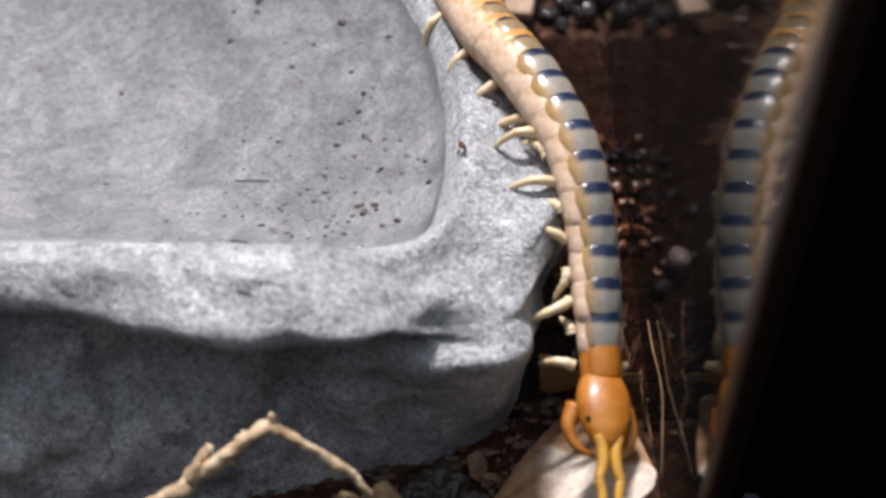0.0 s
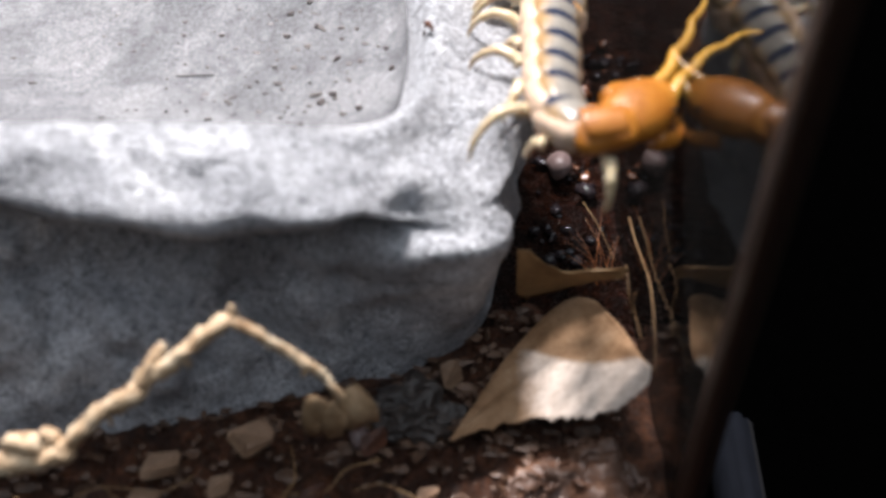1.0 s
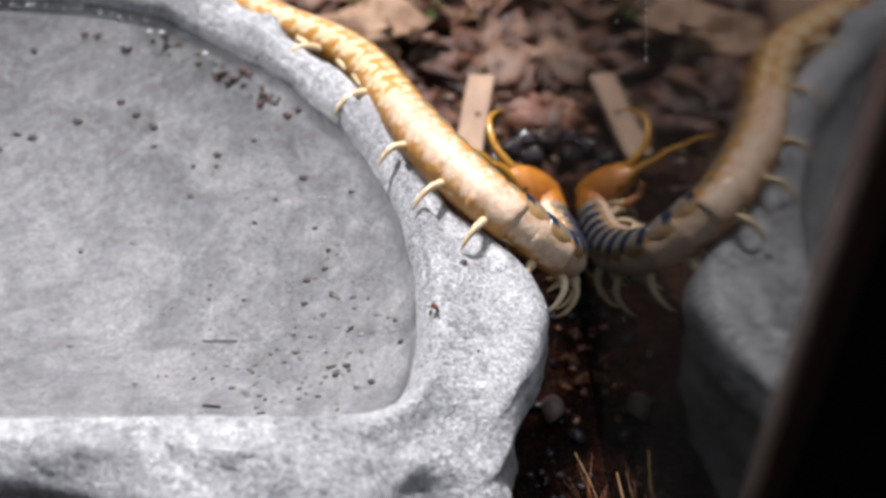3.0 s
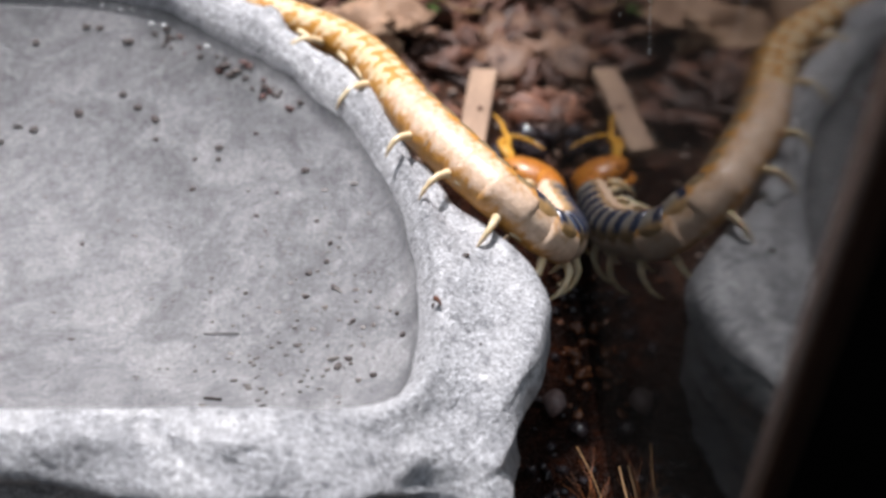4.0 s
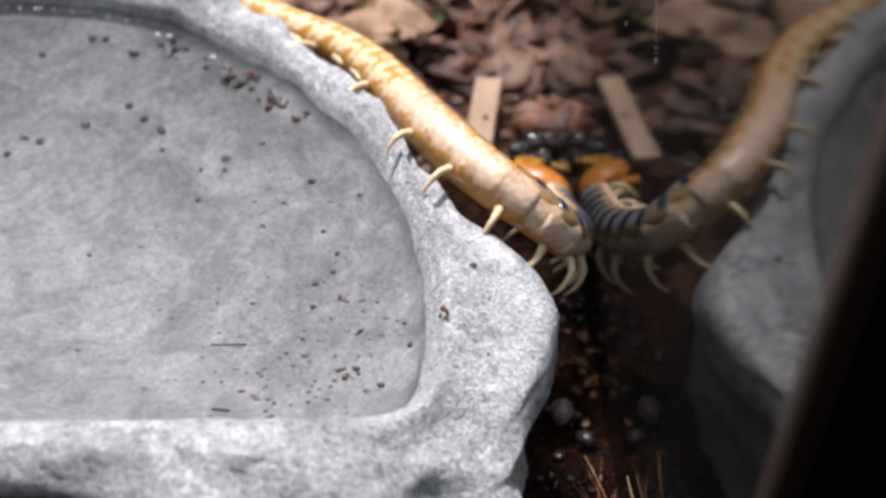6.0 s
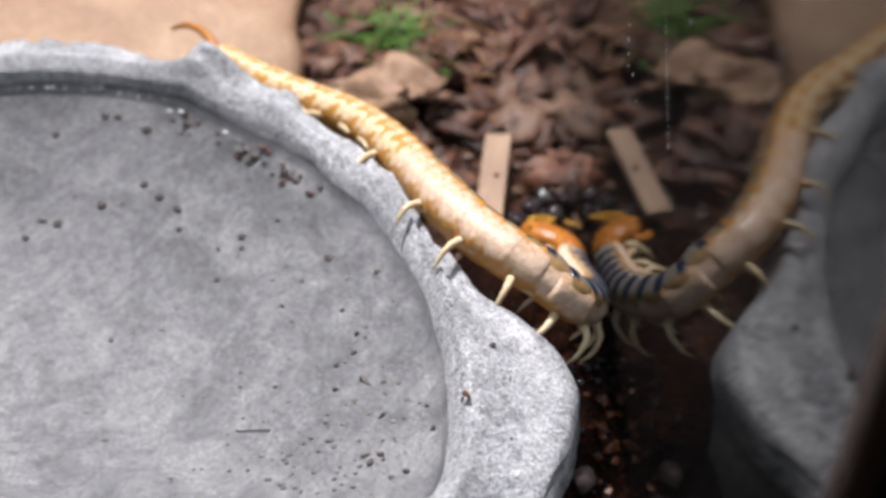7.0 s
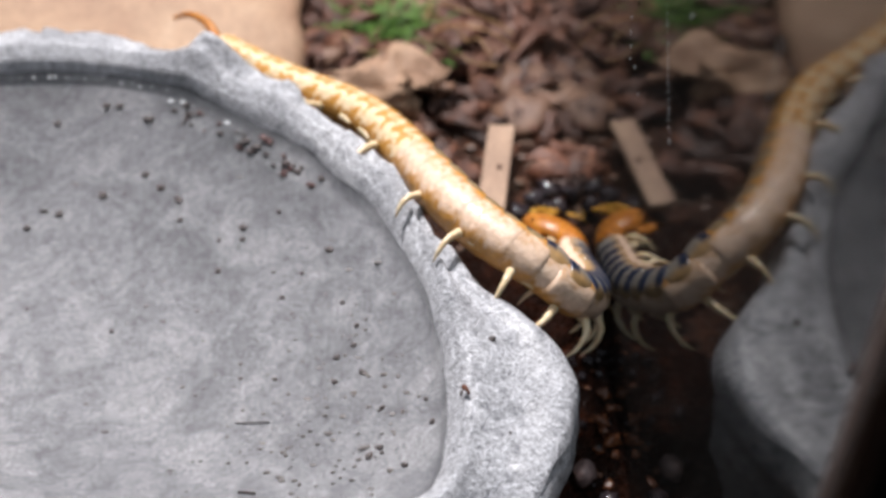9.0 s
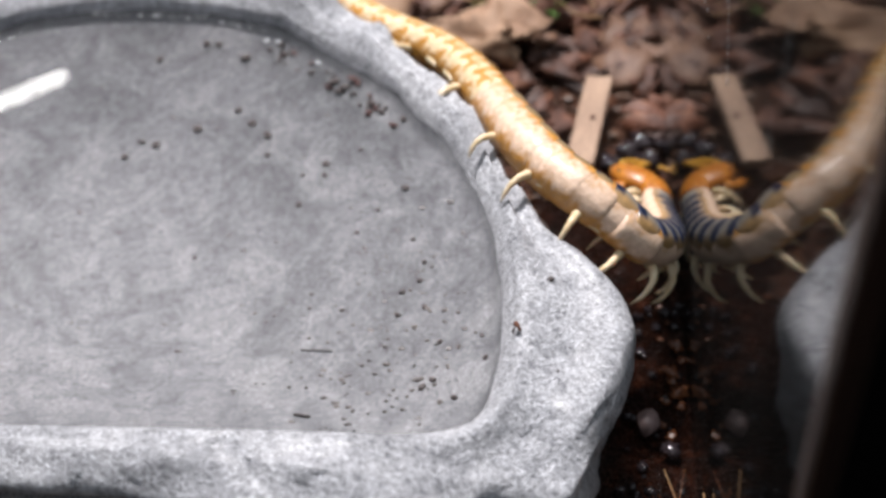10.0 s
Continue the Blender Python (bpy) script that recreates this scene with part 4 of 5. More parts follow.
def sheet_data(low, high, nu, nv, bend, thick, tear=0.0):
    """A thin bent sheet between two edge lines, with thickness and a frayed outline."""
    a, b = spline(low, 10), spline(high, 10)
    pick = lambda line, u: np.array([np.interp(u, np.linspace(0, 1, len(line)), line[:, c]) for c in range(3)])
    verts = []
    for under in (0, 1):
        for j in range(nv):
            for i in range(nu):
                u, w = i / (nu - 1), j / (nv - 1)
                fray = tear * noise.noise(Vector((u * 22, j * 0.07, 4))) + tear * 0.6 * noise.noise(Vector((u * 60, j * 0.2, 8)))
                v2 = w + (fray if j == 0 else 0)
                p = pick(a, u) * (1 - v2) + pick(b, u) * v2
                if i == nu - 1:
                    p[0] += tear * 0.006 * noise.noise(Vector((w * 20, 3, 1)))
                verts.append((p[0], p[1], p[2] + bend(u, w) - under * thick))
    o, faces = nu * nv, []
    for j in range(nv - 1):
        for i in range(nu - 1):
            k = j * nu + i
            faces += [(k, k + 1, k + nu + 1, k + nu), (o + k, o + k + nu, o + k + nu + 1, o + k + 1)]
    for i in range(nu - 1):
        faces += [(i, o + i, o + i + 1, i + 1), ((nv - 1) * nu + i, (nv - 1) * nu + i + 1, o + (nv - 1) * nu + i + 1, o + (nv - 1) * nu + i)]
    for j in range(nv - 1):
        faces += [(j * nu, (j + 1) * nu, o + (j + 1) * nu, o + j * nu), (j * nu + nu - 1, o + j * nu + nu - 1, o + (j + 1) * nu + nu - 1, (j + 1) * nu + nu - 1)]
    return verts, faces


def build_leaves():
    low = spine((0.0303, 0.1256, 0.0030), (0.0342, 0.1267, 0.0040), (0.0407, 0.1271, 0.0060), (0.0475, 0.1248, 0.0100), (0.0516, 0.1240, 0.0140), (0.0544, 0.1253, 0.0165))
    high = spine((0.0304, 0.1262, 0.0030), (0.0343, 0.1325, 0.0036), (0.0383, 0.1389, 0.0042), (0.0451, 0.1464, 0.0060), (0.0498, 0.1467, 0.0072), (0.0518, 0.1412, 0.0100), (0.0538, 0.1346, 0.0130), (0.0551, 0.1283, 0.0160))
    leaf = tagged(new("dry_leaf"), "pale tan dry leaf with torn edge leaning on the glass", "leaf")
    v, f = sheet_data(low, high, 60, 34, lambda u, w: 0.0010 * math.sin(math.pi * w) * u + 0.0005 * noise.noise(Vector((u * 6, w * 5, 1))) + 0.00015 * noise.noise(Vector((u * 30, w * 22, 7))), 0.0003, 0.05)
    child("blade", mesh_of("blade", v, f, [LEAF_TWO]), leaf)
    low = spine((0.0394, 0.1480, 0.0070), (0.0405, 0.1481, 0.0055), (0.0432, 0.1482, 0.0062), (0.0464, 0.1485, 0.0072), (0.0499, 0.1472, 0.0105), (0.0535, 0.1447, 0.0140))
    high = spine((0.0388, 0.1461, 0.0180), (0.0408, 0.1465, 0.0170), (0.0429, 0.1467, 0.0145), (0.0457, 0.1461, 0.0135), (0.0501, 0.1456, 0.0142), (0.0538, 0.1450, 0.0150))
    v, f = sheet_data(low, high, 40, 14, lambda u, w: 0.0012 * math.sin(math.pi * w) + 0.0004 * noise.noise(Vector((u * 9, w * 5, 1))), 0.0004, 0.08)
    tagged(new("curled_leaf", mesh_of("curled_leaf", v, f, [LEAF_TAN])), "narrow brown curled dead leaf beside the dish", "leaf")


def build_twig():
    rng = random.Random(8)
    twig = tagged(new("twig"), "dry straw-coloured knobbly twig leaning on the dish", "twig")
    main = spline([(-0.050, 0.1128, 0.0120), (-0.034, 0.1130, 0.0150), (-0.0223, 0.1128, 0.0165), (-0.0156, 0.1131, 0.0175), (-0.0140, 0.1142, 0.0187), (-0.0110, 0.1161, 0.0210), (-0.0071, 0.1179, 0.0230), (-0.0024, 0.1202, 0.0260), (0.0008, 0.1220, 0.0280), (0.0046, 0.1237, 0.0300)], 12)
    v, f = tube_data(main, np.linspace(0.00135, 0.00085, len(main)), 12, 1.0, 0.04, rng)
    child("stem", mesh_of("stem", roughen(v, (330, 0.0007), (900, 0.0003), (2000, 0.0001)), f, [TWIG]), twig)
    down = spline([(0.0046, 0.1237, 0.0300), (0.0056, 0.1233, 0.0295), (0.0090, 0.1229, 0.0270), (0.0122, 0.1224, 0.0245), (0.0148, 0.1219, 0.0225), (0.0160, 0.1213, 0.0205), (0.0170, 0.1209, 0.0185)], 10)
    v, f = tube_data(down, np.linspace(0.00080, 0.00052, len(down)), 10, 1.0, 0.04, rng)
    child("stem_end", mesh_of("stem_end", roughen(v, (330, 0.0004), (900, 0.0002), (2000, 0.00008)), f, [TWIG]), twig)
    for a, b, r in (((0.0046, 0.1237, 0.0300), (0.0045, 0.1245, 0.0314), 0.0007), ((-0.0016, 0.1206, 0.0264), (0.0011, 0.1231, 0.0290), 0.0007), ((-0.0071, 0.1181, 0.0232), (-0.0030, 0.1216, 0.0280), 0.0008),
                    ((-0.0060, 0.1184, 0.0238), (-0.0047, 0.1203, 0.0262), 0.0009), ((0.0128, 0.1222, 0.0240), (0.0122, 0.1215, 0.0226), 0.0006), ((-0.0105, 0.1163, 0.0213), (-0.0092, 0.1160, 0.0196), 0.0004),
                    ((-0.0150, 0.1136, 0.0180), (-0.0175, 0.1146, 0.0196), 0.0011), ((-0.0020, 0.1204, 0.0262), (-0.0006, 0.1208, 0.0248), 0.0005)):
        pts = spline([a, tuple((np.array(a) + np.array(b)) / 2 + 0.0004), b], 4)
        v, f = tube_data(pts, np.linspace(r, r * 0.7, len(pts)), 7, 0.7, 0.5, rng)
        child("spur", mesh_of("spur", roughen(v, (300, 0.0004), (900, 0.0002), (2000, 0.0001)), f, [TWIG]), twig)
    for k, (p, s) in enumerate((((0.0136, 0.1218, 0.0142), (0.0034, 0.0026, 0.0094)), ((0.0158, 0.1220, 0.0126), (0.0036, 0.0026, 0.0090)), ((0.0182, 0.1238, 0.0122), (0.0054, 0.0030, 0.0084)), ((-0.0190, 0.1140, 0.0186), (0.0062, 0.0026, 0.0026)))):
        v, f = lump_data(s, 20 + k, 0.25)
        child("dry_bud", mesh_of("dry_bud", roughen([Vector(q) + Vector(p) for q in v], (350, 0.0008), (1000, 0.0004)), f, [BUD if k < 3 else TWIG]), twig, "shrivelled brown dry bud" if k < 3 else "pale dry bud")


def build_litter():
    rng = random.Random(12)
    # the pale chip that stands out behind the dish
    v, f = box_data(-0.0029, 0.0029, -0.0127, 0.0127, -0.0010, 0.0010, 0.0002)
    chip = new("wood_chip", mesh_of("wood_chip", roughen(v, (90, 0.0012)), f, [PALE_WOOD], False))
    chip.matrix_world = pose(0.0355, 0.2535, 0.0052, 4, 0, -9)
    tagged(chip, "flat pale tan wood chip on brown litter", "wood chip")
    v, f = lump_data((0.0012, 0.0016, 0.0006), 5, 0.2)
    child("knot", mesh_of("knot", [Vector(p) + Vector((0.0006, 0.0005, 0.0014)) for p in v], f, [BARK]), chip, "small dark knot")
    place_lump("pebble", (0.0040, 0.0048, 0.0040), (0.0478, 0.1780, 0.0024), PEBBLE, "small dull pinkish pebble on wet soil", "pebble", 3, 0.3)
    place_lump("pebble", (0.0030, 0.0036, 0.0024), (0.0185, 0.1265, 0.0020), PEBBLE, "small dull pinkish pebble on wet soil", "pebble", 4, 0.18)
    for k in range(10):
        x, y, s = 0.0518 + rng.uniform(-0.0022, 0.0020), 0.1755 + 0.0036 * k + rng.uniform(-1, 1) * 0.001, rng.uniform(0.0006, 0.0017)
        place_lump("bark_crumb", (s, s * 1.3, s * 0.8), (x, y, 0.0018), REDCHIP, "red-brown wet bark crumb by the glass", "bark crumb", 30 + k, 0.9, (0, 0, 40 * k))
    for k, (x, y, s) in enumerate(((0.0400, 0.2440, 0.0044), (0.0435, 0.2480, 0.0048), (0.0475, 0.2450, 0.0050), (0.0425, 0.2410, 0.0036), (0.0465, 0.2510, 0.0046), (0.0505, 0.2500, 0.0040),
                                   (0.0515, 0.1728, 0.0036), (0.0480, 0.1640, 0.0022), (0.0515, 0.1620, 0.0018), (0.0450, 0.1580, 0.0022), (0.0490, 0.1580, 0.0020))):
        place_lump("wet_clod", (s, s * 0.9, s * 0.8), (x, y, 0.0022), WETCLOD, "glossy wet black soil clod", "soil clod", 50 + k, 0.5)
    for k in range(34):
        x, y, q = rng.uniform(0.043, 0.0535), rng.uniform(0.150, 0.206), rng.uniform(0.0006, 0.0020)
        place_lump("wet_clod", (q, q * rng.uniform(0.7, 1.5), q * 0.8), (x, y, ground_z(x, y) + 0.001), WETCLOD, "small glossy wet soil crumb", "soil clod", 170 + k, 0.6)
    drop = mat_plain("water_drop", (0.02, 0.02, 0.022), 0.02)
    for k, (x, y, q) in enumerate(((0.0514, 0.1729, 0.0026), (0.0524, 0.1722, 0.0014), (0.0470, 0.1590, 0.0012), (0.0482, 0.1600, 0.0016), (0.0505, 0.1830, 0.0010), (0.0470, 0.1672, 0.0010), (0.0530, 0.1640, 0.0012))):
        place_lump("water_drop", (q, q * 0.8, q * 0.6), (x, y, ground_z(x, y) + 0.0022), drop, "glinting water drop on wet black soil", "water drop", 240 + k, 0.5, (0, 0, 50 * k))
    for k, (x, y, q) in enumerate(((0.0525, 0.1950, 0.0022), (0.0515, 0.1890, 0.0024), (0.0530, 0.1845, 0.0026), (0.0518, 0.1868, 0.0016), (0.0532, 0.1812, 0.0014))):
        place_lump("bark_crumb", (q, q * 1.1, q * 0.8), (x, y, 0.0030), REDCHIP, "orange-brown wet bark crumb by the glass", "bark crumb", 260 + k, 0.7, (0, 0, 50 * k))
    v, f = lump_data((0.0105, 0.0090, 0.0070), 71, 0.4, 5)
    stone = new("stone", mesh_of("stone", roughen(v, (300, 0.0016), (900, 0.0007)), f, [mat_mottled("dark_stone", [(0.3, (0.025, 0.019, 0.016)), (0.6, (0.075, 0.06, 0.053)), (0.78, (0.20, 0.17, 0.155))], 420, 0.35, 1400, 0.6, 0.0006)]))
    stone.matrix_world = pose(0.0253, 0.1300, 0.0010)
    tagged(stone, "rough dark stone half sunk in soil", "stone")
    v, f = lump_data((0.0190, 0.0120, 0.0078), 72, 0.3, 5)
    clump = new("soil_clump", mesh_of("soil_clump", roughen(v, (220, 0.0022), (600, 0.0014), (1500, 0.0006)), f, [GRIT]))
    clump.matrix_world = pose(0.0470, 0.1185, 0.0005)
    tagged(clump, "crumbly brown soil clump in front of the leaf", "soil clump")
    # bark chips strewn behind the dish and in front of it
    kinds = []
    for k in range(10):
        v, f = lump_data((rng.uniform(0.004, 0.011), rng.uniform(0.007, 0.021), rng.uniform(0.002, 0.006)), 3 + k, 0.6)
        kinds.append(mesh_of("bark_chip", roughen(v, (180, 0.0022), (600, 0.0008)), f, [BARK if k < 7 else TAN_BARK]))
    rest = ([], [])
    for n in range(900):
        x, y = rng.uniform(-0.012, 0.0515), rng.uniform(0.226, 0.41)
        if y < 0.285 - max(0, (x + 0.02)) * 0.9:
            continue
        if (abs(x - 0.0356) < 0.0115 and abs(y - 0.257) < 0.018) or (x > 0.037 and y < 0.250) or (abs(x - 0.0115) < 0.012 and abs(y - 0.277) < 0.007):
            continue
        k = rng.randrange(10) if rng.random() < 0.2 else rng.randrange(7)
        m = pose(x, y, ground_z(x, y) + rng.uniform(0.0006, 0.004), rng.uniform(-22, 22), rng.uniform(-22, 22), rng.uniform(0, 360))
        if y < 0.292:
            ob = new("bark_chip", kinds[k])
            ob.matrix_world = m
            tagged(ob, "pale tan bark chip in the litter" if k >= 7 else "brown bark chip in the litter", "bark chip", "bark litter")
        else:
            me = kinds[k]
            rest[k >= 7].append(([m @ v.co for v in me.vertices], [tuple(p.vertices) for p in me.polygons]))
    for pale in (0, 1):
        v, f = merge(rest[pale])
        tagged(new("bark_litter", mesh_of("bark_litter", v, f, [TAN_BARK if pale else BARK])), "pale bark pieces further back" if pale else "brown bark litter further back", "bark litter", kind="stuff")
    # small blocky chips on the soil in front
    for x, y, lx, ly, turn, pale in ((-0.0068, 0.1207, 0.0050, 0.0026, 8, 1), (0.0045, 0.1243, 0.0042, 0.0044, -62, 1), (0.0305, 0.1371, 0.0032, 0.0026, 30, 1), (-0.0085, 0.1160, 0.0046, 0.0022, -14, 1), (-0.0145, 0.1165, 0.0030, 0.0022, 40, 0),
                                    (0.0010, 0.1182, 0.0036, 0.0018, 25, 1), (-0.022, 0.1115, 0.0040, 0.0024, 70, 1), (0.0205, 0.1252, 0.0044, 0.0020, 28, 0), (0.0030, 0.1135, 0.0038, 0.0016, -40, 0), (0.0275, 0.1180, 0.0034, 0.0016, 15, 1), (0.0130, 0.1170, 0.0042, 0.0014, 35, 0)):
        v, f = box_data(-lx / 2, lx / 2, -ly / 2, ly / 2, -0.0008, 0.0008, 0.0003)
        ob = new("wood_chip", mesh_of("wood_chip", roughen(v, (330, 0.0021)), f, [PALE_WOOD if pale else BARK], False))
        ob.matrix_world = pose(x, y, ground_z(x, y) + 0.0026, rng.uniform(-14, 14), rng.uniform(-14, 14), turn)
        tagged(ob, "small blocky tan wood chip on dark soil" if pale else "small red-brown wood chip on dark soil", "wood chip", "front chips")
    # grit: uncountable crumbs
    parts = []
    for n in range(2600):
        if n < 1300:
            x, y = rng.uniform(-0.06, 0.0535), rng.uniform(0.105, 0.150)
        else:
            x, y = rng.uniform(-0.02, 0.0535), rng.uniform(0.200, 0.36)
        s = rng.uniform(0.0004, 0.0016)
        if x > 0.028 and 0.15 < y < 0.245:
            continue
        v, f = lump_data((s * rng.uniform(0.6, 2.2), s, s * rng.uniform(0.4, 0.9)), n * 0.37, 0.8, 1)
        q = Vector((x, y, ground_z(x, y) + s * 0.3 + 0.0006))
        parts.append(([Vector(p) + q for p in v], f))
    v, f = merge(parts)
    tagged(new("soil_grit", mesh_of("soil_grit", v, f, [CRUMB], False)), "brown and pale soil crumbs strewn over the ground", "soil grit", kind="stuff")


def build_fibres():
    rng = random.Random(21)

    def fibre(points, r, label, name="root_fibre", mat=FIBRE):
        pts = spline(points, 8)
        v, f = tube_data(pts, np.linspace(r, r * 0.4, len(pts)), 6)
        tagged(new(name, mesh_of(name, v, f, [mat])), label, "root fibre", "root fibres")

    gx = 0.0528  # clear of the pane
    fibre([(0.0264, 0.1690, 0.0372), (0.0268, 0.1682, 0.0376), (0.0272, 0.1676, 0.0372)], 0.0005, "small dark knot on the dish rim", "root_knot", BARK)
    for way, r in (([(0.0556, 0.1578, 0.0120), (0.0559, 0.1520, 0.0130), (0.0566, 0.1431, 0.0150), (0.0562, 0.1346, 0.0160), (0.0558, 0.1280, 0.0150)], 0.00013), ([(0.0499, 0.1646, 0.0080), (0.0516, 0.1574, 0.0100), (0.0528, 0.1495, 0.0120)], 0.00011), ([(0.0539, 0.1469, 0.0140), (0.0539, 0.1429, 0.0140), (0.0545, 0.1405, 0.0110)], 0.00012), ([(0.0545, 0.1411, 0.0150), (0.0547, 0.1411, 0.0120), (0.0554, 0.1366, 0.0110)], 0.00010)):
        fibre(way, r, "thin tan root fibre by the glass")
    # rusty tuft in the wet corner
    for n in range(12):
        x, y = 0.0530 + rng.uniform(-0.0016, 0.0014), 0.1570 + rng.uniform(-0.003, 0.001)
        a, l = rng.uniform(1.2, 2.6), rng.uniform(0.004, 0.012)
        way = [(x, y, 0.0012), (x + 0.25 * l * math.cos(a), y + 0.35 * l * math.sin(a), 0.002 + 0.12 * l), (x + 0.7 * l * math.cos(a), y + 0.9 * l * math.sin(a), 0.002 + 0.20 * l)]
        fibre(way, 0.00007, "rusty orange root fibre in a tuft on wet soil", "root_fibre", RUST)
    for n in range(20):
        x, y = rng.uniform(-0.05, 0.030), rng.uniform(0.106, 0.128)
        a, l = rng.uniform(0, 6.28), rng.uniform(0.008, 0.022)
        c, s = math.cos(a), math.sin(a)
        pts = [(min(gx, x + c * l * u + rng.uniform(-1, 1) * 0.0012), y + s * l * u * 0.6 + rng.uniform(-1, 1) * 0.0012, 0.0042 + rng.uniform(-1, 1) * 0.0008) for u in (-0.5, -0.2, 0.15, 0.5)]
        fibre(pts, 0.00016, "fine brown root fibre across the soil")
    for n in range(14):
        x, y = rng.uniform(0.0, 0.05), rng.uniform(0.285, 0.35)
        a, l = rng.uniform(0, 6.28), rng.uniform(0.012, 0.03)
        c, s = math.cos(a), math.sin(a)
        if y < 0.285 - max(0, (x + 0.02)) * 0.7:
            continue
        pts = [(min(gx, x + c * l * u), y + s * l * u + rng.uniform(-1, 1) * 0.002, ground_z(x, y) + 0.006 + rng.uniform(-1, 1) * 0.003 + 0.004 * (1 - u * u)) for u in (-0.5, -0.2, 0.15, 0.5)]
        fibre(pts, 0.0004, "reddish brown root strand in the litter")


def build_far():
    # cork bark behind the dish
    nu, nv = 60, 40
    verts = []
    for j in range(nv):
        for i in range(nu):
            u, w = i / (nu - 1), j / (nv - 1)
            edge = 0.006 * noise.noise(Vector((w * 4, 3, 1)))
            x = -0.16 + (0.152 + edge) * u
            y = 0.274 + 0.095 * w + 0.003 * noise.noise(Vector((u * 5, 7, 1)))
            z = 0.004 + 0.013 * math.sin(math.pi * (0.12 + 0.76 * w)) + 0.0016 * noise.noise(Vector((u * 7, w * 6, 2))) + 0.0006 * noise.noise(Vector((u * 25, w * 22, 2))) - 0.006 * u ** 8
            verts.append((x, y, z))
    o = len(verts)
    verts += [(x, y, z - 0.0045) for x, y, z in verts]
    faces = []
    for j in range(nv - 1):
        for i in range(nu - 1):
            k = j * nu + i
            faces += [(k, k + 1, k + nu + 1, k + nu), (o + k, o + k + nu, o + k + nu + 1, o + k + 1)]
    for i in range(nu - 1):
        faces += [(i, o + i, o + i + 1, i + 1), ((nv - 1) * nu + i, (nv - 1) * nu + i + 1, o + (nv - 1) * nu + i + 1, o + (nv - 1) * nu + i)]
    for j in range(nv - 1):
        faces += [(j * nu, (j + 1) * nu, o + (j + 1) * nu, o + j * nu), (j * nu + nu - 1, o + j * nu + nu - 1, o + (j + 1) * nu + nu - 1, (j + 1) * nu + nu - 1)]
    tagged(new("cork_bark", mesh_of("cork_bark", verts, faces, [CORK])), "smooth arched sheet of tan cork bark behind the dish", "cork bark")
    v, f = lump_data((0.023, 0.015, 0.007), 81, 0.45, 4)
    piece = new("bark_piece", mesh_of("bark_piece", roughen(v, (110, 0.0045), (400, 0.0010)), f, [CORK]))
    piece.matrix_world = pose(0.0115, 0.2780, 0.0095, 6, 0, -6)
    tagged(piece, "light tan piece of bark behind the dish", "bark piece")
    # moss tuft
    rng = random.Random(5)
    moss = tagged(new("moss_tuft"), "small bright green moss tuft among the litter", "moss")
    for cx, cy, n in ((0.0120, 0.3075, 170), (0.0170, 0.2935, 50)):
        parts = []
        for k in range(n):
            x, y = cx + rng.gauss(0, 0.0050), cy + rng.gauss(0, 0.0024)
            a, l = rng.uniform(0, 6.28), rng.uniform(0.004, 0.010)
            p = [(x, y, 0.002), (x + 0.4 * l * math.cos(a), y + 0.4 * l * math.sin(a), 0.002 + 0.5 * l), (x + l * math.cos(a), y + l * math.sin(a), 0.002 + 0.7 * l)]
            parts.append(tube_data(spline(p, 3), np.linspace(0.0007, 0.0002, 7), 5, 0.5))
        v, f = merge(parts)
        child("moss_clump", mesh_of("moss_clump", v, f, [MOSS]), moss)


def build_bubbles():
    bubble = mat_plain("white_bubble", (0.75, 0.77, 0.78), 0.12)
    rng = random.Random(17)
    for n in range(16):
        x = -0.066 + 0.0024 * n + rng.uniform(-1, 1) * 0.0008
        half = np.array(INNER)
        y = float(np.interp(x, half[::-1, 0][:5], half[::-1, 1][:5])) - 0.0022 + rng.uniform(-1, 1) * 0.0004
        r = rng.uniform(0.0002, 0.0005)
        place_lump("water_bubble", (r * 1.3, r * 1.3, r), (x, y, 0.0316), bubble, "tiny white air bubble along the water's edge", "bubble", n, 0.05, (0, 0, 0), "bubbles at the rim")
    for x, y in ((-0.0283, 0.2455), (-0.0260, 0.2452), (-0.0168, 0.2387)):
        place_lump("water_bubble", (0.0012, 0.0007, 0.0006), (x, y, 0.0314), bubble, "tiny white air bubble on the water", "bubble", 3, 0.05, (0, 0, 0), "bubbles at the rim")


